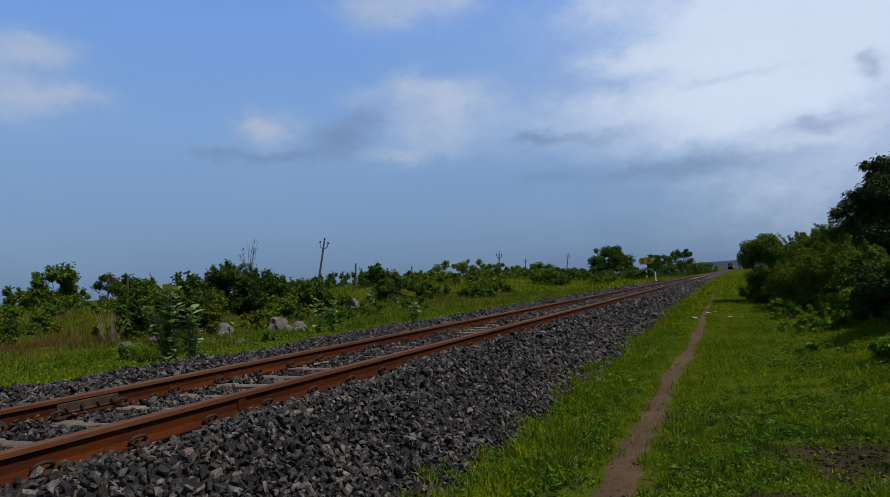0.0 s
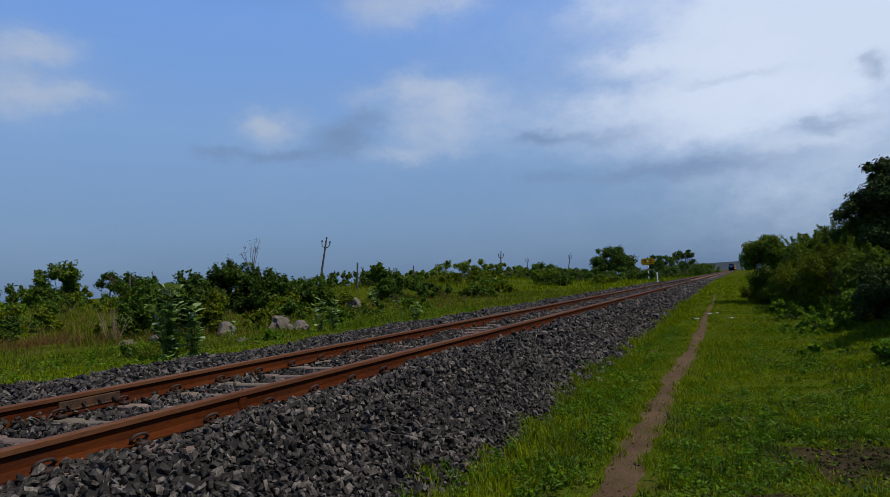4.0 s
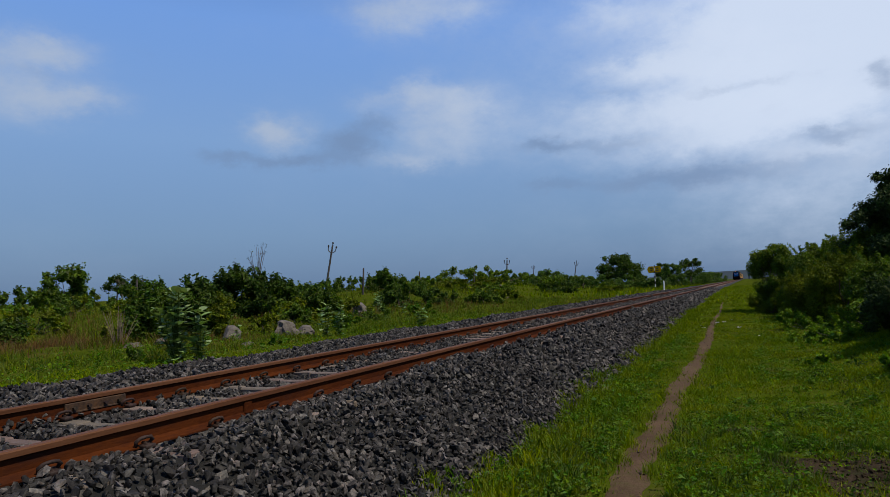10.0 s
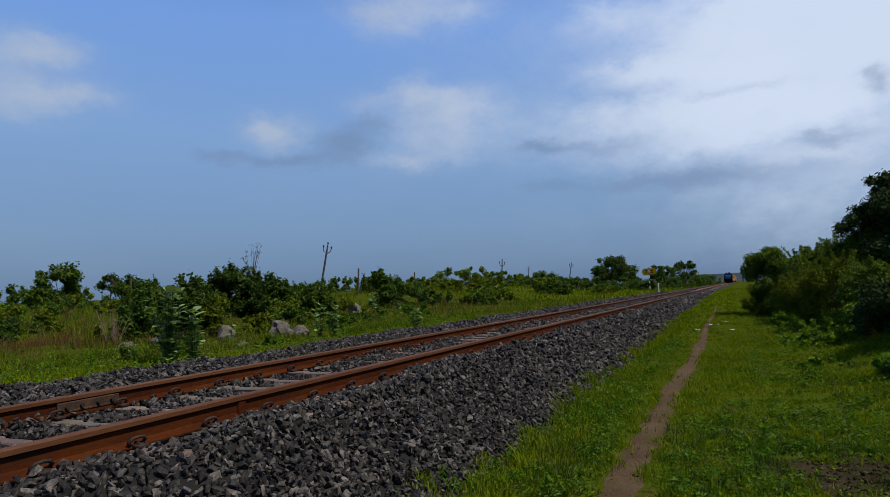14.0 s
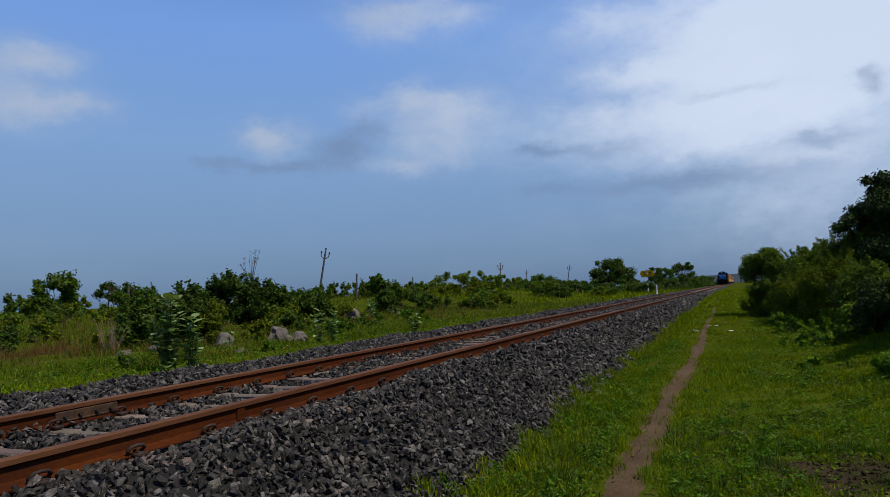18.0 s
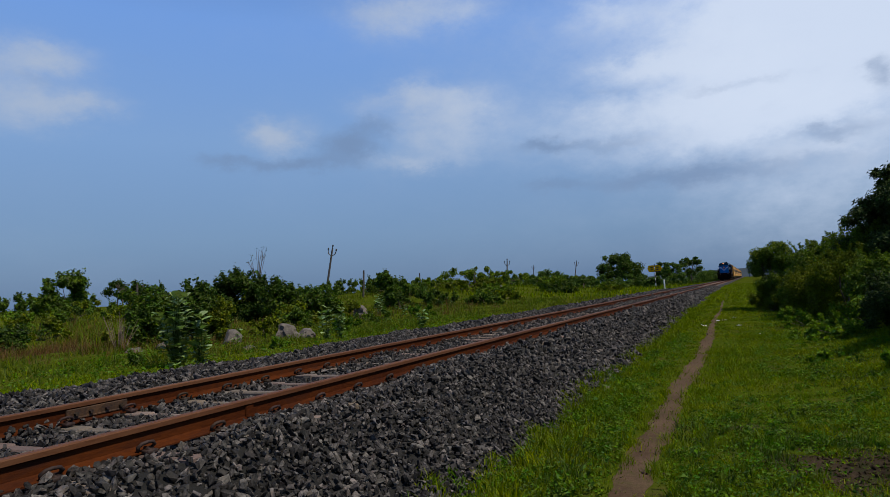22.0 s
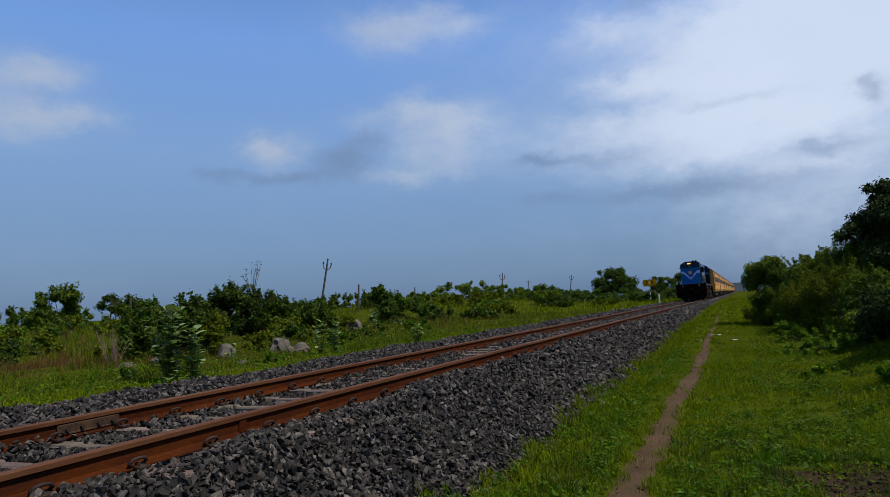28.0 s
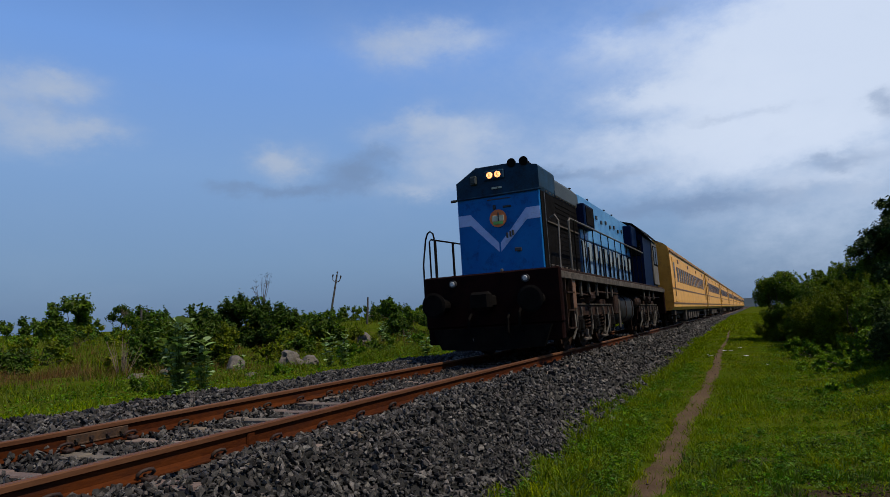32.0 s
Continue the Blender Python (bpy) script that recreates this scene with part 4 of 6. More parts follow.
# green creepers and weeds that climb the bank below the thicket
for x, y, w, h, n in ((6.2, 15.6, 1.3, 0.40, 2200), (6.7, 17.4, 1.5, 0.5, 2200), (5.9, 19.0, 1.3, 0.4, 1800), (6.5, 11.0, 1.0, 0.34, 1900),
                      (5.6, 16.6, 0.9, 0.24, 1300), (5.8, 13.0, 0.8, 0.22, 1300), (7.6, 13.6, 1.6, 0.8, 2600), (7.9, 11.6, 1.4, 0.75, 2600), (6.9, 16.0, 1.3, 0.7, 2200), (5.7, 21.5, 1.3, 0.42, 1700), (6.2, 23.5, 1.5, 0.6, 1700), (7.3, 10.6, 1.1, 0.5, 1900)):
    bush("creeper", "bright green creepers and weeds below the thicket", "creeper", x, y, w, h, n, 0.055, M_CREEPER, 16, 0.02, 1.5, "creepers on the bank")

# ---------------------------------------------------------------- milkweed with large leaves by the ballast


def big_leaf():
    bm = bmesh.new()
    rows = []
    for i, (s, w) in enumerate(((0, 0.16), (0.22, 0.46), (0.5, 0.66), (0.8, 0.54), (1.0, 0.06))):
        z = 0.10 * math.sin(s * 2.6) - 0.10 * s * s
        rows.append([bm.verts.new((s, -w / 1.9, z + 0.05)), bm.verts.new((s, 0, z)), bm.verts.new((s, w / 1.9, z + 0.05))])
    for a, b in zip(rows, rows[1:]):
        for j in range(2):
            bm.faces.new((a[j], a[j + 1], b[j + 1], b[j]))
    return bm_mesh("leaf", bm, M_LEAF_BIG, True)


BIG_LEAF = big_leaf()


def milkweed(x, y, h, stems, pairs, size, label):
    t = thing("milkweed", label, "shrub", "milkweed by the ballast", pose(x, y, float(max(land(x, y), bed(x, y) - 0.05)) - 0.03))
    for s in range(stems):
        a = 2 * math.pi * s / stems + random.uniform(-0.4, 0.4)
        lean = random.uniform(0.08, 0.26) * h if s else 0.03
        hh = h * random.uniform(0.6, 1.0) if s else h
        top = Vector((math.cos(a) * lean, math.sin(a) * lean, hh))
        mid = Vector((math.cos(a) * lean * 0.65, math.sin(a) * lean * 0.65, hh * 0.5))
        part("stem", tube([(0, 0, -0.04), mid, top], [0.013, 0.010, 0.006], 6), M_LEAF, t)
        for q in range(pairs):
            f = 0.08 + 0.92 * q / max(1, pairs - 1)
            p = mid * (2 * f * (1 - f)) + top * (f * f)
            turn = math.degrees(a) + 90 * (q % 2) + random.uniform(-25, 25)
            for d in (0, 180):
                lf = under(new("leaf", BIG_LEAF), t)
                lf.matrix_local = pose(*p, random.uniform(-12, 12), -random.uniform(-10, 40), turn + d) @ Matrix.Scale(size * random.uniform(0.75, 1.25), 4)
    return t


milkweed(-3.98, 7.60, 1.24, 13, 9, 0.165, "milkweed shrub with large pale-green leaves beside the ballast")
milkweed(-3.66, 7.80, 0.85, 7, 6, 0.165, "milkweed shrub with large pale-green leaves beside the ballast")
milkweed(-5.0, 13.1, 0.80, 4, 7, 0.15, "slender milkweed with paired pale leaves in grass")
milkweed(-4.62, 13.2, 0.78, 4, 7, 0.15, "slender milkweed with paired pale leaves in grass")
milkweed(-3.6, 15.6, 0.50, 7, 4, 0.17, "low milkweed with broad pale leaves beside the ballast")
milkweed(-6.2, 11.3, 0.30, 3, 3, 0.11, "seedling milkweed in the grass by a stone")
milkweed(-7.0, 12.2, 0.35, 3, 3, 0.11, "seedling milkweed in the grass by a stone")
milkweed(-10.6, 24.9, 0.75, 3, 4, 0.15, "pale milkweed beside a boulder")
milkweed(-11.6, 26.5, 1.0, 5, 6, 0.18, "pale milkweed in front of a bush")
milkweed(-9.9, 26.0, 0.5, 3, 3, 0.16, "pale milkweed beside a boulder")

# dry bare stems and the dead tree
t = thing("dry_plant", "dry straw-coloured bare stems in the grass", "dry plant", at=pose(-8.5, 10.0, float(land(-8.5, 10.0)) - 0.02))
for i in range(20):
    a, l = random.uniform(0, 6.28), random.uniform(0.55, 0.95)
    s = random.uniform(0.05, 0.62)
    part("stem", tube([(math.cos(a) * 0.1, math.sin(a) * 0.1, 0), (math.cos(a) * s * 0.5, math.sin(a) * s * 0.5, l * 0.6), (math.cos(a) * s * 0.75, math.sin(a) * s * 0.75, l)], [0.007, 0.005, 0.003], 4), M_DRY, t)
for x, y, h, lbl in ((-15.3, 22.3, 3.3, "thin dead tree with a few brown leaves"), (-33.0, 29, 2.1, "bare grey dead bush")):
    t = thing("dead_tree", lbl, "dead tree", at=pose(x, y, float(land(x, y)) - 0.05))
    part("trunk", tube([(0, 0, 0), (0.05, 0, h * 0.35), (0.0, 0.03, h * 0.6)], [0.03, 0.02, 0.012], 6), M_BARK, t)
    tips = []
    for i in range(11):
        a, s = random.uniform(0, 6.28), random.uniform(0.15, 0.52)
        e = Vector((math.cos(a) * s, math.sin(a) * s, h * random.uniform(0.78, 1.0)))
        f0 = Vector((0, 0.02, h * random.uniform(0.3, 0.58)))
        bend = f0.lerp(e, 0.5) + Vector((random.uniform(-0.06, 0.06), random.uniform(-0.06, 0.06), 0.08))
        tw = tube([f0, bend, e], [0.013, 0.009, 0.005], 4)
        for q in range(4):
            p0 = bend.lerp(e, random.uniform(0.1, 0.9))
            add_tube(tw, [p0, p0 + Vector((random.uniform(-0.16, 0.16), random.uniform(-0.16, 0.16), random.uniform(0.05, 0.16)))], [0.006, 0.003], 3)
        part("twig", tw, M_BARK, t)
        tips.append(np.array(e))
    under(new("dry_leaves", fast_mesh("dry_leaves", *foliage([(c, 0.10) for c in tips], 36, 0.06, 1.7, 0, False), M_LEAF_DARK)), t)

# ---------------------------------------------------------------- boulders


def boulder(x, y, sx, sy, sz, label, turn=0, seed=0):
    bm = bmesh.new()
    bmesh.ops.create_icosphere(bm, subdivisions=3, radius=1.0)
    for v in bm.verts:
        d = v.co.normalized()
        n = noise.noise(d * 1.3 + Vector((seed, 3, 1))) * 0.45 + noise.noise(d * 2.6 + Vector((seed, 9, 4))) * 0.28 + noise.noise(d * 7 + Vector((seed, 2, 8))) * 0.06
        v.co = Vector((d.x * sx, d.y * sy, d.z * sz)) * (1 + n)
        # broken flat faces
        for ax in (Vector((0.5, -0.75, 0.43)), Vector((0.8, 0.1, 0.6)), Vector((-0.55, -0.6, 0.58)), Vector((0.1, -0.2, 0.97))):
            over = v.co.x / sx * ax.x + v.co.y / sy * ax.y + v.co.z / sz * ax.z - (0.72 + 0.16 * math.sin(seed * 3 + ax.x * 7))
            if over > 0:
                v.co -= Vector((ax.x * sx, ax.y * sy, ax.z * sz)) * over * 0.9
        v.co.z = max(v.co.z, -sz * 0.5)
    ob = new("boulder", bm_mesh("boulder", bm, M_ROCK))
    ob.matrix_world = pose(x, y, float(land(x, y)) + sz * 0.35, 0, 0, turn)
    tagged(ob, label, "boulder", "boulders in the grass")


boulder(-7.9, 9.9, 0.20, 0.15, 0.09, "flat pale grey boulder in the grass", 20, 1)
boulder(-7.65, 10.5, 0.17, 0.15, 0.11, "rounded pale grey boulder in the grass", 50, 2)
boulder(-6.75, 11.7, 0.24, 0.22, 0.30, "angular brown-grey boulder under a bush", 10, 3)
boulder(-6.0, 12.9, 0.32, 0.24, 0.32, "cracked grey boulder in the field", 70, 4)
boulder(-5.75, 13.25, 0.24, 0.2, 0.2, "cracked grey boulder in the field", 10, 5)
boulder(-11.2, 24.4, 0.42, 0.36, 0.50, "large rounded pale boulder in the field", 30, 6)
boulder(-5.2, 10.6, 0.14, 0.11, 0.07, "small flat stone in the grass", 30, 7)
boulder(-7.5, 14.4, 0.2, 0.16, 0.14, "grey boulder in the field", 30, 8)
boulder(-15.5, 54, 0.5, 0.3, 0.5, "upright pale stone far in the field", 30, 9)

# ---------------------------------------------------------------- poles, posts, boards


def power_pole(x, y, h, lean_x, lean_y):
    t = thing("power_pole", "leaning iron power pole with forked insulator arms", "utility pole", "row of power poles", pose(x, y, float(land(x, y)) - 0.3, lean_y, lean_x, 25))
    part("shaft", tube([(0, 0, 0), (0, 0, h * 0.6), (0, 0, h)], [0.15, 0.125, 0.10], 8), M_POST, t)
    part("insulator", tube([(0, 0, h), (0, 0, h + 0.18), (0, 0, h + 0.22), (0, 0, h + 0.40)], [0.05, 0.05, 0.13, 0.09], 8), M_BLACKPAINT, t)
    for s in (-1, 1):
        arm = part("arm", tube([(0, 0, h - 1.05), (s * 0.42, 0, h - 0.75), (s * 0.50, 0, h - 0.35)], 0.055, 6), M_POST, t)
        part("insulator", tube([(s * 0.5, 0, h - 0.36), (s * 0.5, 0, h - 0.2), (s * 0.5, 0, h - 0.05)], [0.05, 0.11, 0.07], 8), M_BLACKPAINT, arm)


power_pole(-43.7, 66, 6.9, 10.5, 0)
power_pole(-38.9, 120, 6.1, 3.5, 0)
power_pole(-38.4, 172, 6.8, 10.0, 0)
power_pole(-60, 205, 7.2, 1.0, 0)

POSTS = ((-21.2, 40, 2.05, 4), (-20.6, 60, 1.6, 0), (-29.5, 27.3, 1.7, 3), (-30.6, 28.8, 1.75, -5), (-28, 62, 2.0, 2), (-33, 72, 1.9, -3), (-24.5, 105, 2.2, 0))
for x, y, h, lean in POSTS:
    ob = new("fence_post", bm_mesh("fence_post", tube([(0, 0, -0.2), (0.01, 0, h * 0.5), (0, 0, h)], [0.075, 0.07, 0.06], 6), M_POST))
    ob.matrix_world = pose(x, y, float(land(x, y)), 0, lean, 0)
    tagged(ob, "weathered grey stone fence post in the field", "post", "fence posts")

# the yellow board pair on a banded post
t = thing("signal_board", "yellow warning board on a black and white banded post", "railway sign", at=pose(-6.2, 86, float(land(-6.2, 86)) - 0.05, 0, 0, -6) @ Matrix.Scale(0.93, 4))
for i in range(9):
    part("band", tube([(0, 0, i * 0.375), (0, 0, i * 0.375 + 0.373)], 0.055, 10), M_WHITEWASH if i % 2 else M_BLACKPAINT, t, "white band" if i % 2 else "black band")
for s in (-1, 1):
    b = bmesh.new()
    add_prism(b, [(s * 0.06, 2.34), (s * 0.78, 2.34), (s * 0.98, 2.78), (s * 0.78, 3.22), (s * 0.06, 3.22)][::s], -0.10, -0.06)
    bd = part("board", b, M_YELLOW, t, "bright yellow board with black marks")
    for zz in (2.56, 2.86):
        part("mark", add_prism(bmesh.new(), [(s * 0.22, zz), (s * 0.62, zz), (s * 0.50, zz + 0.14), (s * 0.22, zz + 0.14)][::s], -0.108, -0.102), M_BLACKPAINT, bd)
    part("edging", add_prism(bmesh.new(), [(s * 0.04, 2.30), (s * 0.80, 2.30), (s * 0.80, 2.36), (s * 0.04, 2.36)][::s], -0.115, -0.05), M_BLACKPAINT, bd)
ob = tagged(new("track_post", bm_mesh("track_post", add_box(box(-0.065, 0.065, -0.065, 0.065, -0.1, 1.05, 0.03), -0.09, 0.09, -0.09, 0.09, -0.1, 0.12, 0.02), M_WHITEWASH)), "short whitewashed post beside the track", "post")
ob.matrix_world = pose(-3.45, 71, float(land(-3.45, 71)))
# crumpled paper on the path
for i, (x, y, s) in enumerate(((3.32, 20.2, 0.16), (3.22, 20.6, 0.10), (3.62, 22.0, 0.15), (3.80, 22.2, 0.12), (4.05, 23.3, 0.13), (4.26, 20.05, 0.14), (4.75, 17.6, 0.06))):
    bm = bmesh.new()
    bmesh.ops.create_grid(bm, x_segments=6, y_segments=6, size=1)
    for v in bm.verts:
        v.co = Vector((v.co.x * s * 0.42, v.co.y * s * 0.40, 0.030 + 0.03 * noise.noise(Vector((v.co.x * 3, v.co.y * 3, i * 5)))))
    bmesh.ops.solidify(bm, geom=bm.faces[:], thickness=0.004)
    ob = tagged(new("paper_litter", bm_mesh("paper_litter", bm, M_LITTER)), "crumpled white paper scrap on grass", "litter", "litter on the path")
    ob.matrix_world = pose(x, y, float(land(x, y)) + 0.01, 0, 0, i * 47)

n = 60
ly = rng.uniform(3.5, 22, n)
lx = path_x(ly) + rng.normal(0, 0.12, n)
tagged(new("path_debris", fast_mesh("path_debris", *stone_heap(np.stack([lx, ly, land(lx, ly) + 0.014], 1), rng.uniform(0.006, 0.02, n)), M_CLIP)), "dark pebbles and dry bits strewn on the path", "debris", kind="stuff")

n = 320
lx, ly = rng.normal(5.35, 0.42, n), rng.normal(6.2, 0.36, n)
tagged(new("soil_clods", fast_mesh("soil_clods", *stone_heap(np.stack([lx, ly, land(lx, ly) + 0.010], 1), rng.uniform(0.008, 0.030, n)), M_SOIL)), "crumbled clods on the bare soil", "debris", kind="stuff")

# a road bridge far down the line
t = thing("road_bridge", "distant grey concrete road bridge over the line", "bridge", at=pose(9, 560, 0))
part("deck", box(-4, 60, -5, 5, 5.4, 7.0, 0.05), M_BRIDGE, t)
part("parapet", box(-4, 60, -5.2, -5.0, 7.0, 8.0, 0.02), M_BRIDGE, t)
for px in (-3.0, 10, 22):
    part("pier", box(px - 0.6, px + 0.6, -4, 4, -1, 5.4, 0.05), M_BRIDGE, t)

# ---------------------------------------------------------------- grass


def blades(P, h, w, lean=0.35):
    """Two-step tapering blades of grass."""
    n = len(P)
    a = rng.uniform(0, 2 * math.pi, n)
    side = np.stack([np.cos(a), np.sin(a), np.zeros(n)], 1)
    b = rng.uniform(0, 2 * math.pi, n)
    out = np.stack([np.cos(b), np.sin(b), np.zeros(n)], 1) * (rng.random(n) * lean)[:, None] * h[:, None]
    up = np.zeros((n, 3))
    up[:, 2] = h
    v = np.stack([P - side * w[:, None], P + side * w[:, None], P + up * 0.55 + out * 0.35 + side * w[:, None] * 0.7, P + up * 0.55 + out * 0.35 - side * w[:, None] * 0.7, P + up * 0.95 + out], 1)
    f = np.array([[0, 1, 2], [0, 2, 3], [3, 2, 4]])[None] + (np.arange(n) * 5)[:, None, None]
    return v.reshape(-1, 3), f.reshape(-1, 3)


def sward(name, label, x0, x1, y0, y1, count, h, w, material, lean=0.5, tuft=1, thin_at=None, spread=0.05):
    sow(x0, y1)
    n = count // tuft
    x, y = rng.uniform(x0, x1, n), rng.uniform(y0, y1, n)
    x = np.repeat(x, tuft) + rng.normal(0, spread, n * tuft)
    y = np.repeat(y, tuft) + rng.normal(0, spread, n * tuft)
    keep = np.abs(x - path_x(y)) > path_half(y) * 1.2 * rng.uniform(0.02, 1.0, len(x)) ** 0.8
    z = land(x, y)
    keep &= (z > bed(x, y) - 0.03) | (np.abs(x) > 3.2)
    if thin_at is not None:
        keep &= rng.random(len(x)) > thin_at(x, y)
    x, y, z = x[keep], y[keep], z[keep]
    hh = h * rng.lognormal(0, 0.35, len(x)) * (0.8 + 0.45 * np.sin(x * 1.7 + y * 0.9) * np.sin(y * 1.3 - x) + 0.4 * np.sin(x * 4.1 + 2 * np.sin(y * 2.3)) * np.sin(y * 3.6 + x))
    ob = new(name, fast_mesh(name, *blades(np.stack([x, y, z - 0.01], 1), np.maximum(hh, 0.01), w * rng.uniform(0.7, 1.3, len(x)), lean), material))
    return tagged(ob, label, "grass", kind="stuff")


def bare(x, y):
    """Where the meadow is worn thin."""
    d = sum(np.exp(-((x - cx) / ra) ** 2 - ((y - cy) / ra) ** 2) for cx, cy, ra in ((5.35, 6.2, 0.80), (4.75, 5.0, 0.35), (6.2, 7.6, 0.35), (4.45, 7.7, 0.25))) * 0.96
    d2 = np.exp(-((x - path_x(y)) / 0.42) ** 2) * 0.7 * (0.6 + 0.4 * np.sin(y * 1.7))
    return np.maximum(np.maximum(d, d2), 0.25 * (np.sin(x * 2.2 + 1) * np.sin(y * 1.5) > 0.55))


def worn(x, y):
    """Thin and thick places in the near meadow, beside what is bare."""
    n = np.sin(x * 3.1 + 1.4 * np.sin(y * 1.9)) * np.sin(y * 2.7 + 1.1 * np.sin(x * 2.3)) + 0.6 * np.sin(x * 7.3 + 2 * np.sin(y * 4.1)) * np.sin(y * 6.1 + x)
    return np.maximum(bare(x, y), np.clip(0.30 - 0.62 * n, 0, 0.9))


def foot(y):
    """Where the ballast's slope meets the meadow."""
    u = np.linspace(1.5, 2.9, 60)
    return np.array([u[np.argmax(bed(u, q) < land(u, q))] for q in np.atleast_1d(y)])


def tufts(name, label, cx, cy, blades_each, spread, h, w, material, lean=1.0):
    """Separate tufts of grass, tall in the middle."""
    n = len(cx)
    r = np.repeat(spread * rng.lognormal(0, 0.35, n), blades_each)
    tall = np.repeat(h * rng.lognormal(0, 0.35, n), blades_each)
    ex, ey = rng.normal(0, 1, len(r)), rng.normal(0, 1, len(r))
    x, y = np.repeat(cx, blades_each) + ex * r, np.repeat(cy, blades_each) + ey * r
    z = np.maximum(land(x, y), np.where(np.abs(x) < 3.0, bed(x, y), -9))
    hh = np.maximum(0.015, tall * np.exp(-(ex ** 2 + ey ** 2) * 0.28) * rng.uniform(0.5, 1.15, len(r)))
    ob = new(name, fast_mesh(name, *blades(np.stack([x, y, z - 0.01], 1), hh, w * rng.uniform(0.7, 1.3, len(r)), lean), material))
    return tagged(ob, label, "grass", kind="stuff")


def scattered(n, x0, x1, y0, y1, thin=bare):
    x, y = rng.uniform(x0, x1, n), rng.uniform(y0, y1, n)
    keep = (np.abs(x - path_x(y)) > path_half(y) * rng.uniform(0.7, 1.3, n)) & (rng.random(n) > thin(x, y)) & (x > foot(y) - 0.1)
    return x[keep], y[keep]


sward("meadow_grass", "short bright green meadow grass", 2.2, 8.5, 3.0, 9.0, 130000, 0.042, 0.0042, M_BLADE, 1.5, 7, worn)
tufts("grass_tufts", "separate tufts of longer meadow grass", *scattered(680, 2.2, 7.2, 3.0, 8.6), 46, 0.05, 0.125, 0.0042, M_BLADE, 1.0)
tufts("grass_tufts", "separate tufts of longer meadow grass", *scattered(260, 2.2, 8.0, 9.0, 15.0), 36, 0.07, 0.08, 0.006, M_BLADE, 1.0)
# dark leaf colour on these tufts stands in for shade between the grass
tufts("grass_tufts", "dark green grass tufts that stand in for shaded gaps", *scattered(260, 2.3, 7.0, 3.2, 7.6), 40, 0.06, 0.12, 0.005, M_LEAF_DARK, 0.9)
ty = np.sort(3.2 + 26 * rng.random(230) ** 1.5)
tx = foot(ty) + rng.normal(0.06, 0.15, len(ty))
tufts("edge_tufts", "ragged grass tufts growing into the ballast's foot", tx, ty, 80, 0.08, 0.115, 0.0055, M_BLADE, 1.0)
ty = 3.2 + 10 * rng.random(70)
tufts("edge_tufts", "dark weeds growing into the ballast's foot", foot(ty) + rng.normal(0.0, 0.12, 70), ty, 60, 0.06, 0.10, 0.009, M_WEED, 1.0)
# turf that stands over the far edge of the bare soil, and tufts that cross the path
tx = rng.uniform(4.6, 6.5, 40)
tufts("turf_edge", "dark overhanging turf round the bare soil", tx, 7.0 + 0.12 * np.sin(tx * 5) + rng.normal(0, 0.05, 40), 60, 0.06, 0.12, 0.005, M_WEED, 1.2)
ty = np.array([4.3, 4.38, 5.05, 5.15, 5.9, 6.9, 7.0, 8.6, 9.9])
tufts("path_tufts", "short grass tufts crossing the path", path_x(ty) + rng.normal(0, 0.10, len(ty)), ty, 26, 0.05, 0.045, 0.004, M_BLADE, 1.4)
sward("meadow_grass", "short bright green meadow grass", 2.2, 9.0, 9.0, 17.0, 95000, 0.055, 0.006, M_BLADE, 1.5, 7, bare)
sward("meadow_grass", "short bright green meadow grass", 2.0, 10.0, 17.0, 34.0, 70000, 0.050, 0.011, M_BLADE, 1.4, 7, None)
sward("meadow_grass", "bright green grass beside the far track", 1.6, 9.0, 34.0, 95.0, 40000, 0.075, 0.028, M_BLADE, 1.4, 5, None, 0.1)
sward("meadow_grass", "short bright green meadow grass", 2.2, 9.0, -8.0, 3.0, 60000, 0.05, 0.006, M_BLADE, 1.5, 7, None)
sward("field_grass", "low green grass beside the ballast", -9.0, -2.8, -8.0, 3.0, 26000, 0.1, 0.008, M_BLADE, 1.2, 8, None, 0.08)
sward("edge_grass", "longer grass along the ballast's foot", 2.15, 2.95, 3.2, 12.0, 16000, 0.12, 0.005, M_BLADE, 1.1, 9, None, 0.05)
sward("edge_grass", "longer grass along the ballast's foot", 1.95, 2.8, 12.0, 30.0, 14000, 0.13, 0.008, M_BLADE, 1.1, 9, None, 0.06)
def patchy(x, y):
    """Bare, browned and tussocky places in the field."""
    n = np.sin(x * 0.9 + 1.3 * np.sin(y * 0.5)) * np.sin(y * 0.8 + 0.7 * np.sin(x * 0.6)) + 0.5 * np.sin(x * 2.3 + 2) * np.sin(y * 2.1)
    return np.clip(0.35 - 0.6 * n, 0, 0.92)


sward("field_grass", "low green grass beside the ballast", -4.6, -2.8, 2.0, 26.0, 26000, 0.060, 0.006, M_BLADE, 1.2, 8, None, 0.06)
sward("field_grass", "rough olive field grass", -9.0, -4.4, 3.0, 20.0, 48000, 0.12, 0.007, M_BLADE_DRY, 1.2, 9, patchy, 0.09)
sward("russet_grass", "reddish-brown dry seeding grass", -10.8, -7.6, 7.6, 10.2, 4200, 0.22, 0.004, M_RUSSET, 0.7, 12, patchy, 0.10)
sward("russet_grass", "reddish-brown dry seeding grass", -8.0, -5.8, 9.0, 12.4, 2500, 0.17, 0.004, M_RUSSET, 0.6, 10, patchy, 0.10)
sward("russet_grass", "reddish-brown dry seeding grass", -15.0, -7.0, 24.0, 36.0, 2500, 0.24, 0.009, M_RUSSET, 0.6, 10, patchy, 0.16)
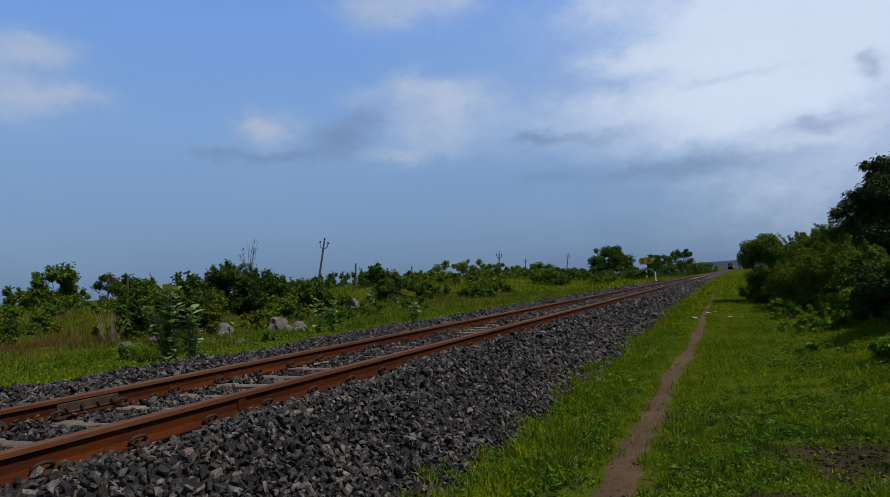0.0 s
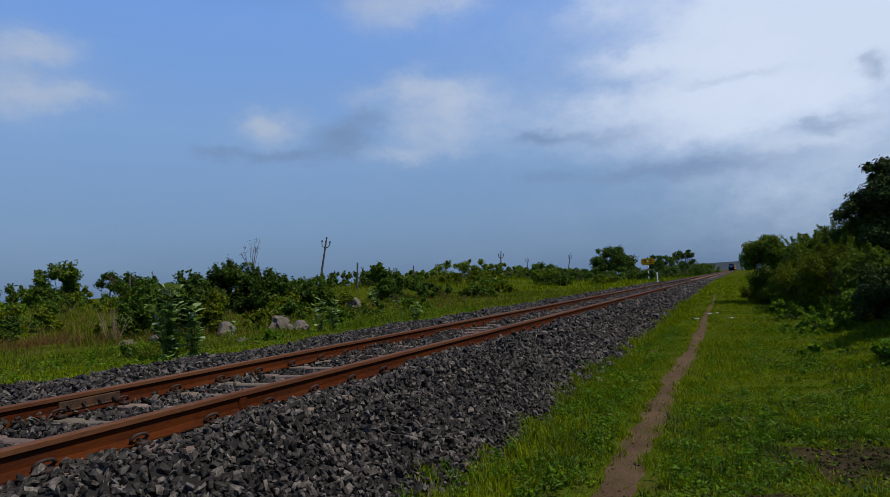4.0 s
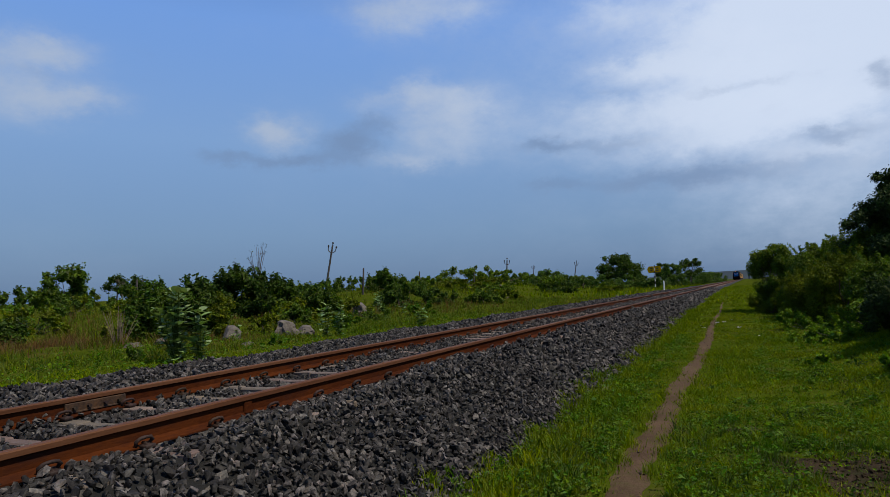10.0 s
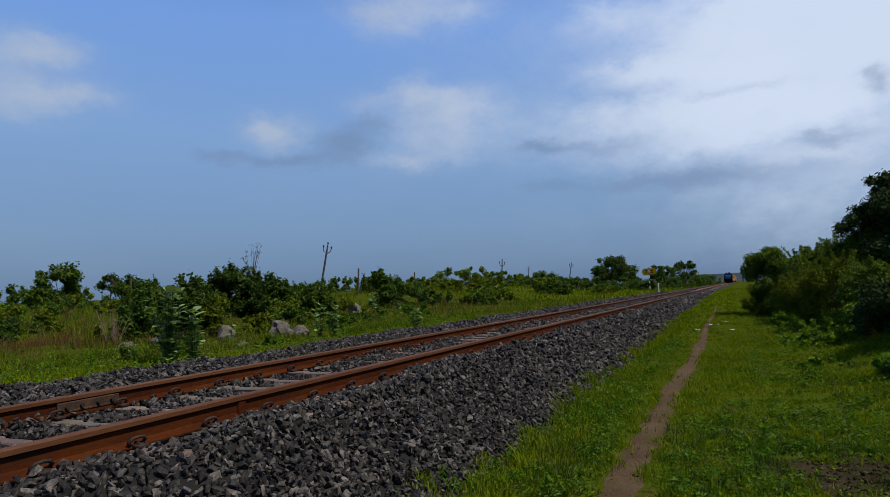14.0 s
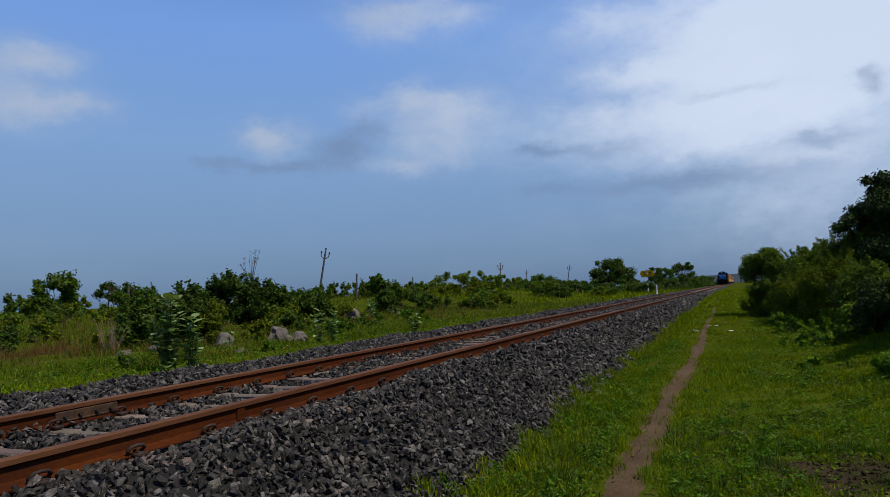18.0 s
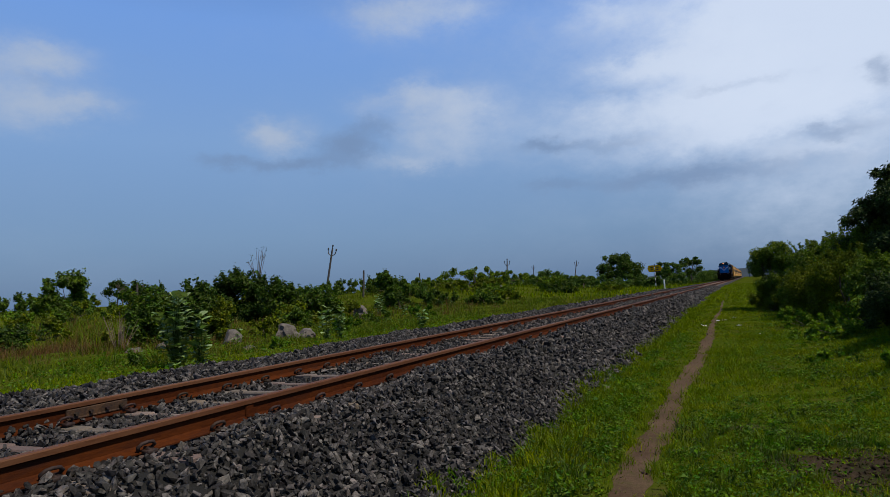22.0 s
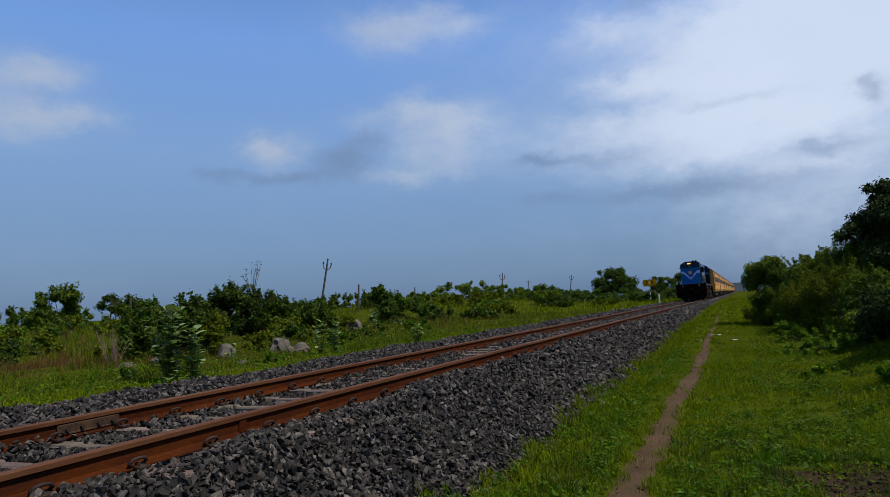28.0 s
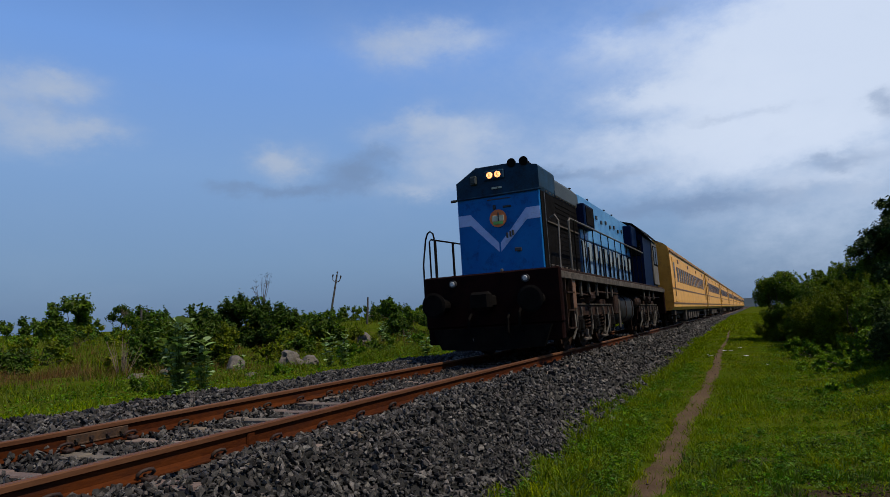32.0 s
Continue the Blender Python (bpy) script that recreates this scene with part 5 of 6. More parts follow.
sward("russet_grass", "reddish-brown dry seeding grass", -20.0, -9.0, 12.0, 20.0, 2500, 0.24, 0.007, M_RUSSET, 0.6, 10, patchy, 0.14)
sward("field_grass", "rough olive field grass", -14.0, -2.9, 20.0, 45.0, 32000, 0.16, 0.010, M_BLADE_DRY, 0.9, 9, patchy, 0.14)
sward("field_grass", "rough olive field grass", -24.0, -8.0, 4.0, 20.0, 30000, 0.15, 0.010, M_BLADE_DRY, 0.9, 9, patchy, 0.14)
sward("field_grass", "rough olive field grass", -40.0, -14.0, 18.0, 50.0, 24000, 0.24, 0.02, M_BLADE_DRY, 0.9, 8, patchy, 0.2)
sward("field_grass", "rough olive field grass", -45.0, -2.8, 45.0, 130.0, 30000, 0.26, 0.045, M_BLADE, 0.7, 6, patchy, 0.3)

# clumps of taller weeds and tussocks break up the meadow
for x0, x1, y0, y1, clumps_n, s, hgt in ((2.3, 3.3, 3.2, 9.0, 110, 0.030, 0.13), (3.9, 7.0, 3.4, 9.0, 190, 0.030, 0.12), (4.0, 8.0, 8.5, 15.0, 45, 0.034, 0.10), (2.3, 3.2, 9.0, 18.0, 90, 0.034, 0.12)):
    m = 90
    cx, cy = rng.uniform(x0, x1, clumps_n), rng.uniform(y0, y1, clumps_n)
    cr = np.repeat(rng.uniform(0.04, 0.15, clumps_n), m)
    wx, wy = np.repeat(cx, m) + rng.normal(0, 1, clumps_n * m) * cr, np.repeat(cy, m) + rng.normal(0, 1, clumps_n * m) * cr
    d2 = ((wx - np.repeat(cx, m)) ** 2 + (wy - np.repeat(cy, m)) ** 2) / cr ** 2
    keep = (np.abs(wx - path_x(wy)) > 0.17) & (land(wx, wy) > bed(wx, wy) - 0.05) & (rng.random(len(wx)) > bare(wx, wy))
    wx, wy, top = wx[keep], wy[keep], (hgt * np.exp(-d2 * 0.35))[keep]
    P = np.stack([wx, wy, land(wx, wy) + top * rng.uniform(0.25, 1.0, len(wx)) + 0.01], 1)
    N = np.array([0, 0, 1.0]) + rng.normal(0, 0.5, (len(P), 3))
    tagged(new("weed_clumps", fast_mesh("weed_clumps", *leaf_cloud(P, N, s * rng.lognormal(0, 0.35, len(P)), 1.6), M_WEED)), "clumps of taller broad-leaved weeds", "weeds", kind="stuff")

# dark tussocks round the bare soil, their colour partly standing for shaded gaps
for x0, x1, y0, y1, clumps_n, s, hgt in ((4.1, 6.6, 4.4, 8.6, 60, 0.03, 0.13), (5.2, 7.5, 8.6, 14.0, 16, 0.036, 0.13), (2.35, 3.2, 3.4, 7.5, 36, 0.03, 0.14)):
    m = 70
    cx, cy = rng.uniform(x0, x1, clumps_n), rng.uniform(y0, y1, clumps_n)
    cr = np.repeat(rng.uniform(0.05, 0.12, clumps_n), m)
    ex, ey = rng.normal(0, 1, clumps_n * m) * cr * 1.6, rng.normal(0, 1, clumps_n * m) * cr * 0.8
    wx, wy = np.repeat(cx, m) + ex, np.repeat(cy, m) + ey
    keep = (np.abs(wx - path_x(wy)) > 0.2) & (land(wx, wy) > bed(wx, wy) - 0.05) & (rng.random(len(wx)) > bare(wx, wy))
    P = np.stack([wx, wy, land(wx, wy) + hgt * rng.uniform(0.1, 1.0, len(wx)) * np.exp(-(ex ** 2 + ey ** 2) / cr ** 2 * 0.3)], 1)[keep]
    tagged(new("dark_tussocks", fast_mesh("dark_tussocks", *leaf_cloud(P, np.array([0, 0, 0.7]) + rng.normal(0, 0.7, (len(P), 3)), s * rng.lognormal(0, 0.35, len(P)), 1.8), M_LEAF_DARK)), "dark green leafy tussocks that stand in for shaded gaps", "weeds", kind="stuff")

# broad-leaved weeds among the grass
for x0, x1, y0, y1, n, s, hgt in ((2.3, 7.5, 3.2, 9.0, 24000, 0.022, 0.05), (2.3, 8.0, 9.0, 18.0, 7000, 0.03, 0.045), (-7.5, -2.9, 4.0, 22.0, 9000, 0.04, 0.14), (4.6, 9.0, 10.0, 26.0, 9000, 0.035, 0.12)):
    cx, cy = rng.uniform(x0, x1, n // 12), rng.uniform(y0, y1, n // 12)
    wx, wy = np.repeat(cx, 12) + rng.normal(0, 0.06, n // 12 * 12), np.repeat(cy, 12) + rng.normal(0, 0.06, n // 12 * 12)
    keep = (np.abs(wx - path_x(wy)) > 0.2) & ((land(wx, wy) > bed(wx, wy) - 0.03) | (np.abs(wx) > 3.2)) & (rng.random(len(wx)) > bare(wx, wy))
    wx, wy = wx[keep], wy[keep]
    P = np.stack([wx, wy, land(wx, wy) + rng.uniform(0.01, hgt, len(wx))], 1)
    N = np.array([0, 0, 1.0]) + rng.normal(0, 0.45, (len(P), 3))
    tagged(new("ground_weeds", fast_mesh("ground_weeds", *leaf_cloud(P, N, s * rng.lognormal(0, 0.3, len(P)), 1.5), M_WEED)), "small broad-leaved weeds in the grass", "weeds", kind="stuff")

# ---------------------------------------------------------------- the train
SPEED, FACE_AT_END = 14.24, 11.59     # metres a second; where the front beam stands at the end


def wheel_mesh(name, r):
    bm = bmesh.new()
    prof = [(0.02, -0.07), (r * 0.45, -0.07), (r * 0.5, -0.03), (r * 0.82, -0.03), (r * 0.84, -0.065), (r, -0.065), (r * 0.99, 0.045), (r * 1.06, 0.05), (r * 1.05, 0.075), (0.02, 0.075)]
    n = 22
    rings = [[bm.verts.new((s, q * math.cos(2 * math.pi * j / n), q * math.sin(2 * math.pi * j / n))) for j in range(n)] for q, s in prof]
    for a, b in zip(rings, rings[1:]):
        for j in range(n):
            bm.faces.new((a[j], a[(j + 1) % n], b[(j + 1) % n], b[j]))
    return bm_mesh(name, bm, M_GRIME)


def wheelset(parent, y, r, me):
    """An axle with its two wheels, turning as one part."""
    ax = part("axle", tube([(-0.95, 0, 0), (0.95, 0, 0)], 0.085, 10), M_SOOT_SHADE, parent)
    ax.matrix_local = pose(0, y, r)
    for s in (1, -1):
        w = under(new("wheel", me), ax)
        w.matrix_local = pose(s * 0.87, 0, 0, 0, 0, 0 if s < 0 else 180)
    return ax


def make_loco():
    t = thing("diesel_locomotive", "blue diesel locomotive with white V stripe and lit headlamps", "locomotive")
    F = 0.75                       # the hood's face, behind the front beam
    # frame and front beam
    part("footplate", box(-1.40, 1.40, 0.0, 15.4, 1.52, 1.64, 0.02), M_GRIME, t, "dusty brown footplate")
    # the sunward sill is paler, its light put into the colour
    part("side_sill", box(1.34, 1.43, 0.05, 15.35, 1.44, 1.58, 0.01), M_DUST_LIT, t, "dusty brown sill")
    part("side_sill", box(-1.43, -1.34, 0.05, 15.35, 1.36, 1.60, 0.01), M_GRIME, t, "dusty brown sill")
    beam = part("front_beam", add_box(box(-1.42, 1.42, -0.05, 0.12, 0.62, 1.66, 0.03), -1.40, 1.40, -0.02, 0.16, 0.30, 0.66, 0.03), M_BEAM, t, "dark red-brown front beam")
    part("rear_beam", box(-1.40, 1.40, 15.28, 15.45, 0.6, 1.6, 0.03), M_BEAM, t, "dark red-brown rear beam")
    part("underframe", box(-0.55, 0.55, 0.1, 15.3, 0.85, 1.52, 0.05), M_SOOT_SHADE, t)
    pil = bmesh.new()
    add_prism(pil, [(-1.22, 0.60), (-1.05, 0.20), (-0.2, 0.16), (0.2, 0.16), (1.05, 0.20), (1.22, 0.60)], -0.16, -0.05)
    part("cattle_guard", pil, M_SOOT_SHADE, t, "black cattle guard")
    for s in (-1, 1):
        b = part("buffer", tube([(s * 0.98, 0.0, 1.08), (s * 0.98, -0.28, 1.08), (s * 0.98, -0.30, 1.08), (s * 0.98, -0.52, 1.08)], [0.13, 0.13, 0.10, 0.10], 16), M_SOOT_SHADE, t, "black round buffer")
        part("buffer_head", tube([(s * 0.98, -0.52, 1.08), (s * 0.98, -0.56, 1.08), (s * 0.98, -0.58, 1.08)], [0.24, 0.25, 0.20], 24), M_SOOT_SHADE, b)
        ml = part("marker_lamp", tube([(s * 0.76, -0.04, 1.49), (s * 0.76, -0.12, 1.49)], 0.075, 16), M_BLACKPAINT, t, "round marker lamp")
        part("lens", tube([(s * 0.76, -0.121, 1.49), (s * 0.76, -0.135, 1.49)], [0.050, 0.040], 16), M_LENS, ml, "pale glass lens")
    cp = part("coupler", add_box(box(-0.13, 0.13, -0.45, 0.05, 0.98, 1.22, 0.04), -0.2, 0.2, -0.62, -0.40, 0.93, 1.27, 0.05), M_SOOT_SHADE, t, "black knuckle coupler")
    for x, z in ((-0.42, 0.62), (0.38, 0.60), (0.62, 0.7)):
        h = part("brake_hose", tube([(x, -0.05, z + 0.25), (x, -0.18, z + 0.15), (x, -0.2, z - 0.1), (x + 0.05, -0.14, z - 0.22)], 0.028, 7), M_SOOT_SHADE, t)
        part("hose_end", tube([(x + 0.05, -0.14, z - 0.20), (x + 0.07, -0.13, z - 0.29)], 0.03, 8), M_DUST_LIT if x < 0 else M_SOOT_SHADE, h)
    # long hood
    W = 0.91
    hood = prism([(-W, 1.64), (W, 1.64), (W, 3.50), (0.88, 3.70), (0.78, 3.81), (0.42, 3.87), (-0.42, 3.87), (-0.78, 3.81), (-0.88, 3.70), (-W, 3.50)], F + 0.9, 11.2)
    part("long_hood", hood, M_BLUE_DARK, t, "dark grimy hood")
    for s in (-1, 1):
        part("hood_roof_slope", prism([(s * x, z) for x, z in ((0.925, 3.345), (0.945, 3.37), (0.91, 3.70), (0.80, 3.83), (0.43, 3.89), (0.40, 3.86), (0.77, 3.80), (0.87, 3.68))][::s], F + 1.1, 3.95), M_ROOFGREY, t, "grey-green sloping hood roof")
    face = part("hood_face", box(-W, W, F - 0.03, F + 1.0, 1.64, 3.33, 0.012), M_BLUE, t, "bright blue nose panel")
    nose = part("nose_top", prism([(-W, 3.33), (W, 3.33), (W + 0.02, 3.40), (W + 0.02, 3.80), (0.90, 3.85), (0.74, 3.88), (0.40, 3.96), (-0.44, 3.97), (-W, 3.69)], F - 0.03, F + 1.15), M_NOSE, t, "soot-stained dark blue top of the nose")
    part("ledge", box(-0.97, 0.97, F - 0.07, F - 0.02, 3.31, 3.345, 0.008), M_NOSE, face)
    part("knob", tube([(-1.04, F - 0.05, 3.32), (-0.93, F - 0.05, 3.32)], 0.03, 8), M_BLACKPAINT, face)
    # the V: two level shoulders that run down to a point
    for s in (-1, 1):
        st = prism([(s * x, z) for x, z in ((0.905, 2.98), (0.905, 2.74), (0.62, 2.74), (0.02, 2.13), (0.02, 2.32), (0.30, 2.62), (0.62, 2.98))][::s], F - 0.036, F - 0.029)
        part("stripe", st, M_LILAC, face, "pale lilac-white V stripe")
    em = part("emblem", tube([(0, F - 0.03, 2.83), (0, F - 0.055, 2.83)], 0.185, 28), M_ORANGE, face, "round orange, white and green emblem")
    part("disc_band", box(-0.13, 0.13, F - 0.062, F - 0.05, 2.77, 2.89, 0.004), M_EMB_WHITE, em)
    part("disc_band", box(-0.11, 0.11, F - 0.064, F - 0.05, 2.70, 2.765, 0.004), M_EMB_GREEN, em)
    part("disc_band", box(0.0, 0.03, F - 0.068, F - 0.05, 2.77, 2.95, 0.003), M_BLACKPAINT, em)
    for x, z in ((0.16, 2.47), (0.23, 2.49), (0.29, 2.51)):
        part("latch", box(x, x + 0.035, F - 0.07, F - 0.025, z - 0.07, z + 0.04, 0.006), M_BLACKPAINT, face)
    part("vent_slot", box(-0.22, 0.30, F - 0.042, F - 0.028, 3.23, 3.25), M_BLACKPAINT, face)
    part("socket_box", box(0.32, 0.46, F - 0.06, F - 0.025, 2.10, 2.18, 0.01), M_BLACKPAINT, face)
    part("bracket", box(-0.10, -0.04, F - 0.055, F - 0.025, 3.02, 3.12, 0.006), M_BLACKPAINT, face)
    part("bracket", box(0.12, 0.30, F - 0.055, F - 0.025, 3.04, 3.08, 0.006), M_BLACKPAINT, face)
    part("number_bar", box(-0.10, 0.03, F - 0.042, F - 0.028, 3.46, 3.50), M_EMB_WHITE, face)
    part("number_bar", box(0.05, 0.13, F - 0.042, F - 0.028, 3.46, 3.50), M_EMB_WHITE, face)
    part("cable_socket", box(-0.03, 0.03, F - 0.06, F - 0.02, 1.70, 1.77, 0.008), M_RAILING, face)
    hl = part("headlamp_box", box(-0.26, 0.21, F - 0.075, F - 0.02, 3.65, 3.865, 0.03), M_NOSE, face, "black headlamp housing")
    for x in (-0.115, 0.065):
        part("headlamp", tube([(x, F - 0.07, 3.758), (x, F - 0.095, 3.758)], [0.070, 0.062], 20), M_LAMP, hl, "lit amber headlamp")
        part("lamp_bar", box(x - 0.008, x + 0.008, F - 0.105, F - 0.096, 3.72, 3.79), M_BLACKPAINT, hl)
    part("side_lamp", add_box(box(-0.57, -0.42, F - 0.09, F - 0.02, 3.60, 3.79, 0.02), -0.55, -0.44, F - 0.10, F - 0.085, 3.63, 3.76, 0.01), M_ROOFGREY, face)
    for x in (0.38, 0.64):
        h = part("horn", tube([(x, F + 0.55, 3.94), (x, F + 0.12, 3.95), (x, F - 0.02, 3.955), (x, F - 0.06, 3.955)], [0.04, 0.055, 0.090, 0.095], 14), M_SOOT_SHADE, t, "black air horn")
        part("horn_bracket", box(x - 0.03, x + 0.03, F + 0.15, F + 0.25, 3.80, 4.0), M_SOOT_SHADE, h)
    # roof fairings and the row of small marks under the eave
    for i in range(11):
        part("eave_mark", box(0.935, 0.948, 1.1 + i * 0.27, 1.19 + i * 0.27, 3.325, 3.352), M_DUST_LIT, t, "pale dash")
    g = part("radiator_grille", box(0.905, 0.93, 0.79, 3.7, 1.68, 3.32, 0.01), M_SOOT_SHADE, t, "black radiator grille")
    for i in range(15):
        part("slat", box(0.93, 0.938, 1.80, 3.65, 1.78 + i * 0.10, 1.80 + i * 0.10), M_SOOT_SHADE, g)
    part("panel_edge", box(0.93, 0.945, 0.98, 1.02, 1.72, 3.30), M_BLACKPAINT, g)
    part("mid_rail", box(0.93, 0.96, 1.05, 3.65, 2.68, 2.71), M_DUST_LIT, g, "dusty rail across the grille")
    for i in range(7):
        part("clamp", box(0.93, 0.97, 1.12 + i * 0.36, 1.24 + i * 0.36, 1.70, 1.80, 0.01), M_DUST_LIT, g, "pale clamp")
    part("filter_box", box(0.88, 1.12, 3.75, 4.75, 2.86, 3.46, 0.03), M_BLUE_DARK, t, "navy filter box")
    part("filter_box", box(0.88, 1.20, 9.95, 10.92, 2.90, 3.60, 0.03), M_BLUE_DARK, t, "navy filter box")
    part("filter_mesh", box(1.12, 1.14, 3.85, 4.65, 2.93, 3.39, 0.01), M_SOOT_SHADE, t)
    part("pale_band", box(0.86, 0.925, 3.96, 10.95, 2.62, 3.74, 0.02), M_BAND_BLUE, t, "pale sky-blue upper hood side")
    for i in range(11):
        y = 3.85 + i * 0.64
        d = part("hood_door", box(0.905, 0.94, y + 0.06, y + 0.52, 1.74, 2.58, 0.012), M_BLUE_PALE, t, "streaked pale-blue hood door")
        part("hinge", box(0.938, 0.952, y + 0.06, y + 0.13 + 0.04 * (i % 3), 1.76, 2.56 - 0.12 * (i % 2)), M_SOOT_SHADE, d)
        part("worn_panel", box(0.938, 0.946, y + 0.17, y + 0.50, 2.16 - 0.12 * (i % 2), 2.56), M_WORN, d, "worn whitish upper panel")
        part("handle", box(0.94, 0.965, y + 0.46, y + 0.50, 2.08, 2.24, 0.005), M_SOOT_SHADE, d)
    for i in range(8):
        part("lifting_hook", box(0.93, 0.96, 5.2 + i * 0.62, 5.34 + i * 0.62, 3.26 + 0.06 * (i % 2), 3.36 + 0.06 * (i % 2)), M_BLACKPAINT, t)
    part("roof_cover", box(-0.5, 0.5, 4.2, 8.4, 3.86, 3.94, 0.03), M_SOOT_SHADE, t)
    part("exhaust", box(-0.3, 0.3, 6.2, 7.4, 3.94, 4.08, 0.03), M_SOOT_SHADE, t, "black exhaust stack")
    for y in (4.1, 6.0, 8.2, 9.4):
        part("roof_eye", tube([(0.7, y, 3.7), (0.7, y, 3.94), (0.7, y + 0.09, 3.94)], 0.025, 6), M_SOOT_SHADE, t)
    # cab and short hood
    cab = prism([(-1.36, 1.64), (1.36, 1.64), (1.38, 3.35), (1.05, 3.72), (0.55, 3.88), (-0.55, 3.88), (-1.05, 3.72), (-1.38, 3.35)], 11.0, 14.1)
    cabp = part("cab", cab, M_BLUE_DARK, t, "navy blue driver's cab")
    part("cab_roof", prism([(1.48, 3.33), (1.48, 3.38), (1.10, 3.78), (0.58, 3.94), (-0.58, 3.94), (-1.10, 3.78), (-1.48, 3.38), (-1.48, 3.33), (-1.10, 3.70), (-0.56, 3.87), (0.56, 3.87), (1.10, 3.70)], 10.85, 14.25), M_SOOT_SHADE, cabp)
    for s in (-1, 1):
        sp = part("cab_side", box(s * 1.40 - 0.02, s * 1.40 + 0.02, 12.9, 14.1, 1.70, 3.28, 0.01), M_CREAM, cabp, "weathered cream cab side")
        for y0, y1 in ((13.0, 13.45), (13.55, 14.0)):
            w = part("window", box(s * 1.42 - 0.02, s * 1.42 + 0.02, y0, y1, 2.42, 3.16, 0.01), M_SOOT_SHADE, sp, "black window frame")
            part("pane", box(s * 1.443 - 0.004, s * 1.443 + 0.004, y0 + 0.05, y1 - 0.05, 2.47, 3.11), M_GLASS, w)
        w = part("window", box(s * 1.14 - 0.16, s * 1.14 + 0.16, 10.97, 11.01, 2.65, 3.20, 0.01), M_SOOT_SHADE, cabp)
        part("pane", box(s * 1.14 - 0.13, s * 1.14 + 0.13, 10.95, 10.965, 2.68, 3.17), M_GLASS, w)
        part("grab_bar", tube([(s * 1.45, 12.2, 1.75), (s * 1.47, 12.2, 1.8), (s * 1.47, 12.2, 2.7), (s * 1.45, 12.2, 2.75)], 0.018, 6), M_DUST_LIT, cabp)
    part("short_hood", prism([(-1.2, 1.64), (1.2, 1.64), (1.2, 3.0), (0.8, 3.3), (-0.8, 3.3), (-1.2, 3.0)], 14.1, 15.1), M_CREAM, t, "weathered cream short hood")
    # railings
    for s in (-1, 1):
        x = s * 1.36
        y0 = 1.15 if s > 0 else 1.85
        pts = [(x, y0, 1.64), (x, y0, 2.66), (x, y0 + 0.1, 2.72), (x, 10.85, 2.72)]
        part("handrail", tube(pts, 0.022, 7), M_RAILING, t, "pale handrail")
        for i in range(0 if s > 0 else 1, 11):
            part("stanchion", tube([(x, 1.55 + i * 0.88, 1.62), (x, 1.55 + i * 0.88, 2.72)], 0.014, 6), M_SOOT_SHADE, t)
        if s > 0:
            part("grab_rail", tube([(s * 1.36, 0.30, 1.0), (s * 1.36, 0.28, 1.64), (s * 1.33, 0.50, 2.60), (s * 1.22, 0.62, 2.74), (s * 1.10, 0.72, 2.70)], 0.015, 7), M_RAILING, t, "bent grab rail")
        if s < 0:
            part("front_hoop", tube([(s * 1.43, 0.02, 1.12), (s * 1.44, 0.0, 1.22), (s * 1.44, 0.0, 1.95), (s * 1.37, 0.02, 2.46), (s * 1.33, 0.03, 2.58), (s * 1.27, 0.04, 2.63), (s * 1.21, 0.05, 2.58), (s * 1.19, 0.06, 2.46), (s * 1.19, 0.06, 1.64)], 0.018, 7), M_SOOT_SHADE, t, "curved front hoop rail")
        if s < 0:
            part("front_rail", tube([(s * 1.30, 0.05, 1.64), (s * 1.30, 0.05, 2.42), (s * 1.26, 0.05, 2.46), (s * 0.93, F, 2.40)], 0.018, 7), M_SOOT_SHADE, t, "black front rail")
        for k in (0.12, 0.8) if s < 0 else ():
            part("front_post", tube([(s * (1.24 - 0.31 * k), 0.05 + k * 0.6, 1.64), (s * (1.24 - 0.31 * k), 0.05 + k * 0.6, 2.45 - 0.05 * k)], 0.026, 7), M_SOOT_SHADE, t)
        # steps
        stp = part("step_ladder", add_box(add_box(bmesh.new(), s * 1.40 - 0.03, s * 1.40 + 0.03, 0.22, 0.27, 0.45, 1.55), s * 1.40 - 0.03, s * 1.40 + 0.03, 0.72, 0.77, 0.45, 1.55), M_GRIME, t, "dusty step ladder")
        for z in (0.48, 0.82, 1.16):
            part("step", box(s * 1.40 - 0.09, s * 1.40 + 0.06, 0.24, 0.76, z, z + 0.03), M_GRIME, stp)
        part("sand_box", box(s * 1.25 - 0.12, s * 1.25 + 0.14, 0.85, 1.2, 0.85, 1.52, 0.03), M_COACH_BAND, t, "tan-brown sand box")
    # fuel tank and air tanks
    ft = part("fuel_tank", prism([(1.22 * math.copysign(abs(math.cos(q)) ** 0.55, math.cos(q)), 0.86 + 0.47 * math.copysign(abs(math.sin(q)) ** 0.55, math.sin(q))) for q in (2 * math.pi * i / 28 for i in range(28))], 6.3, 8.9), M_TANK, t, "grey metal fuel tank with rounded edges", True)
    for y in (6.5, 7.55, 8.6):
        part("strap", prism([(1.235 * math.copysign(abs(math.cos(q)) ** 0.55, math.cos(q)), 0.86 + 0.482 * math.copysign(abs(math.sin(q)) ** 0.55, math.sin(q))) for q in (2 * math.pi * i / 28 for i in range(28))], y, y + 0.07), M_GRIME, ft)
    for s in (-1, 1):
        part("air_tank", tube([(s * 1.12, 9.15, 1.05), (s * 1.12, 9.2, 1.05), (s * 1.12, 9.85, 1.05), (s * 1.12, 9.9, 1.05)], [0.12, 0.19, 0.19, 0.12], 14), M_GRIME, t)
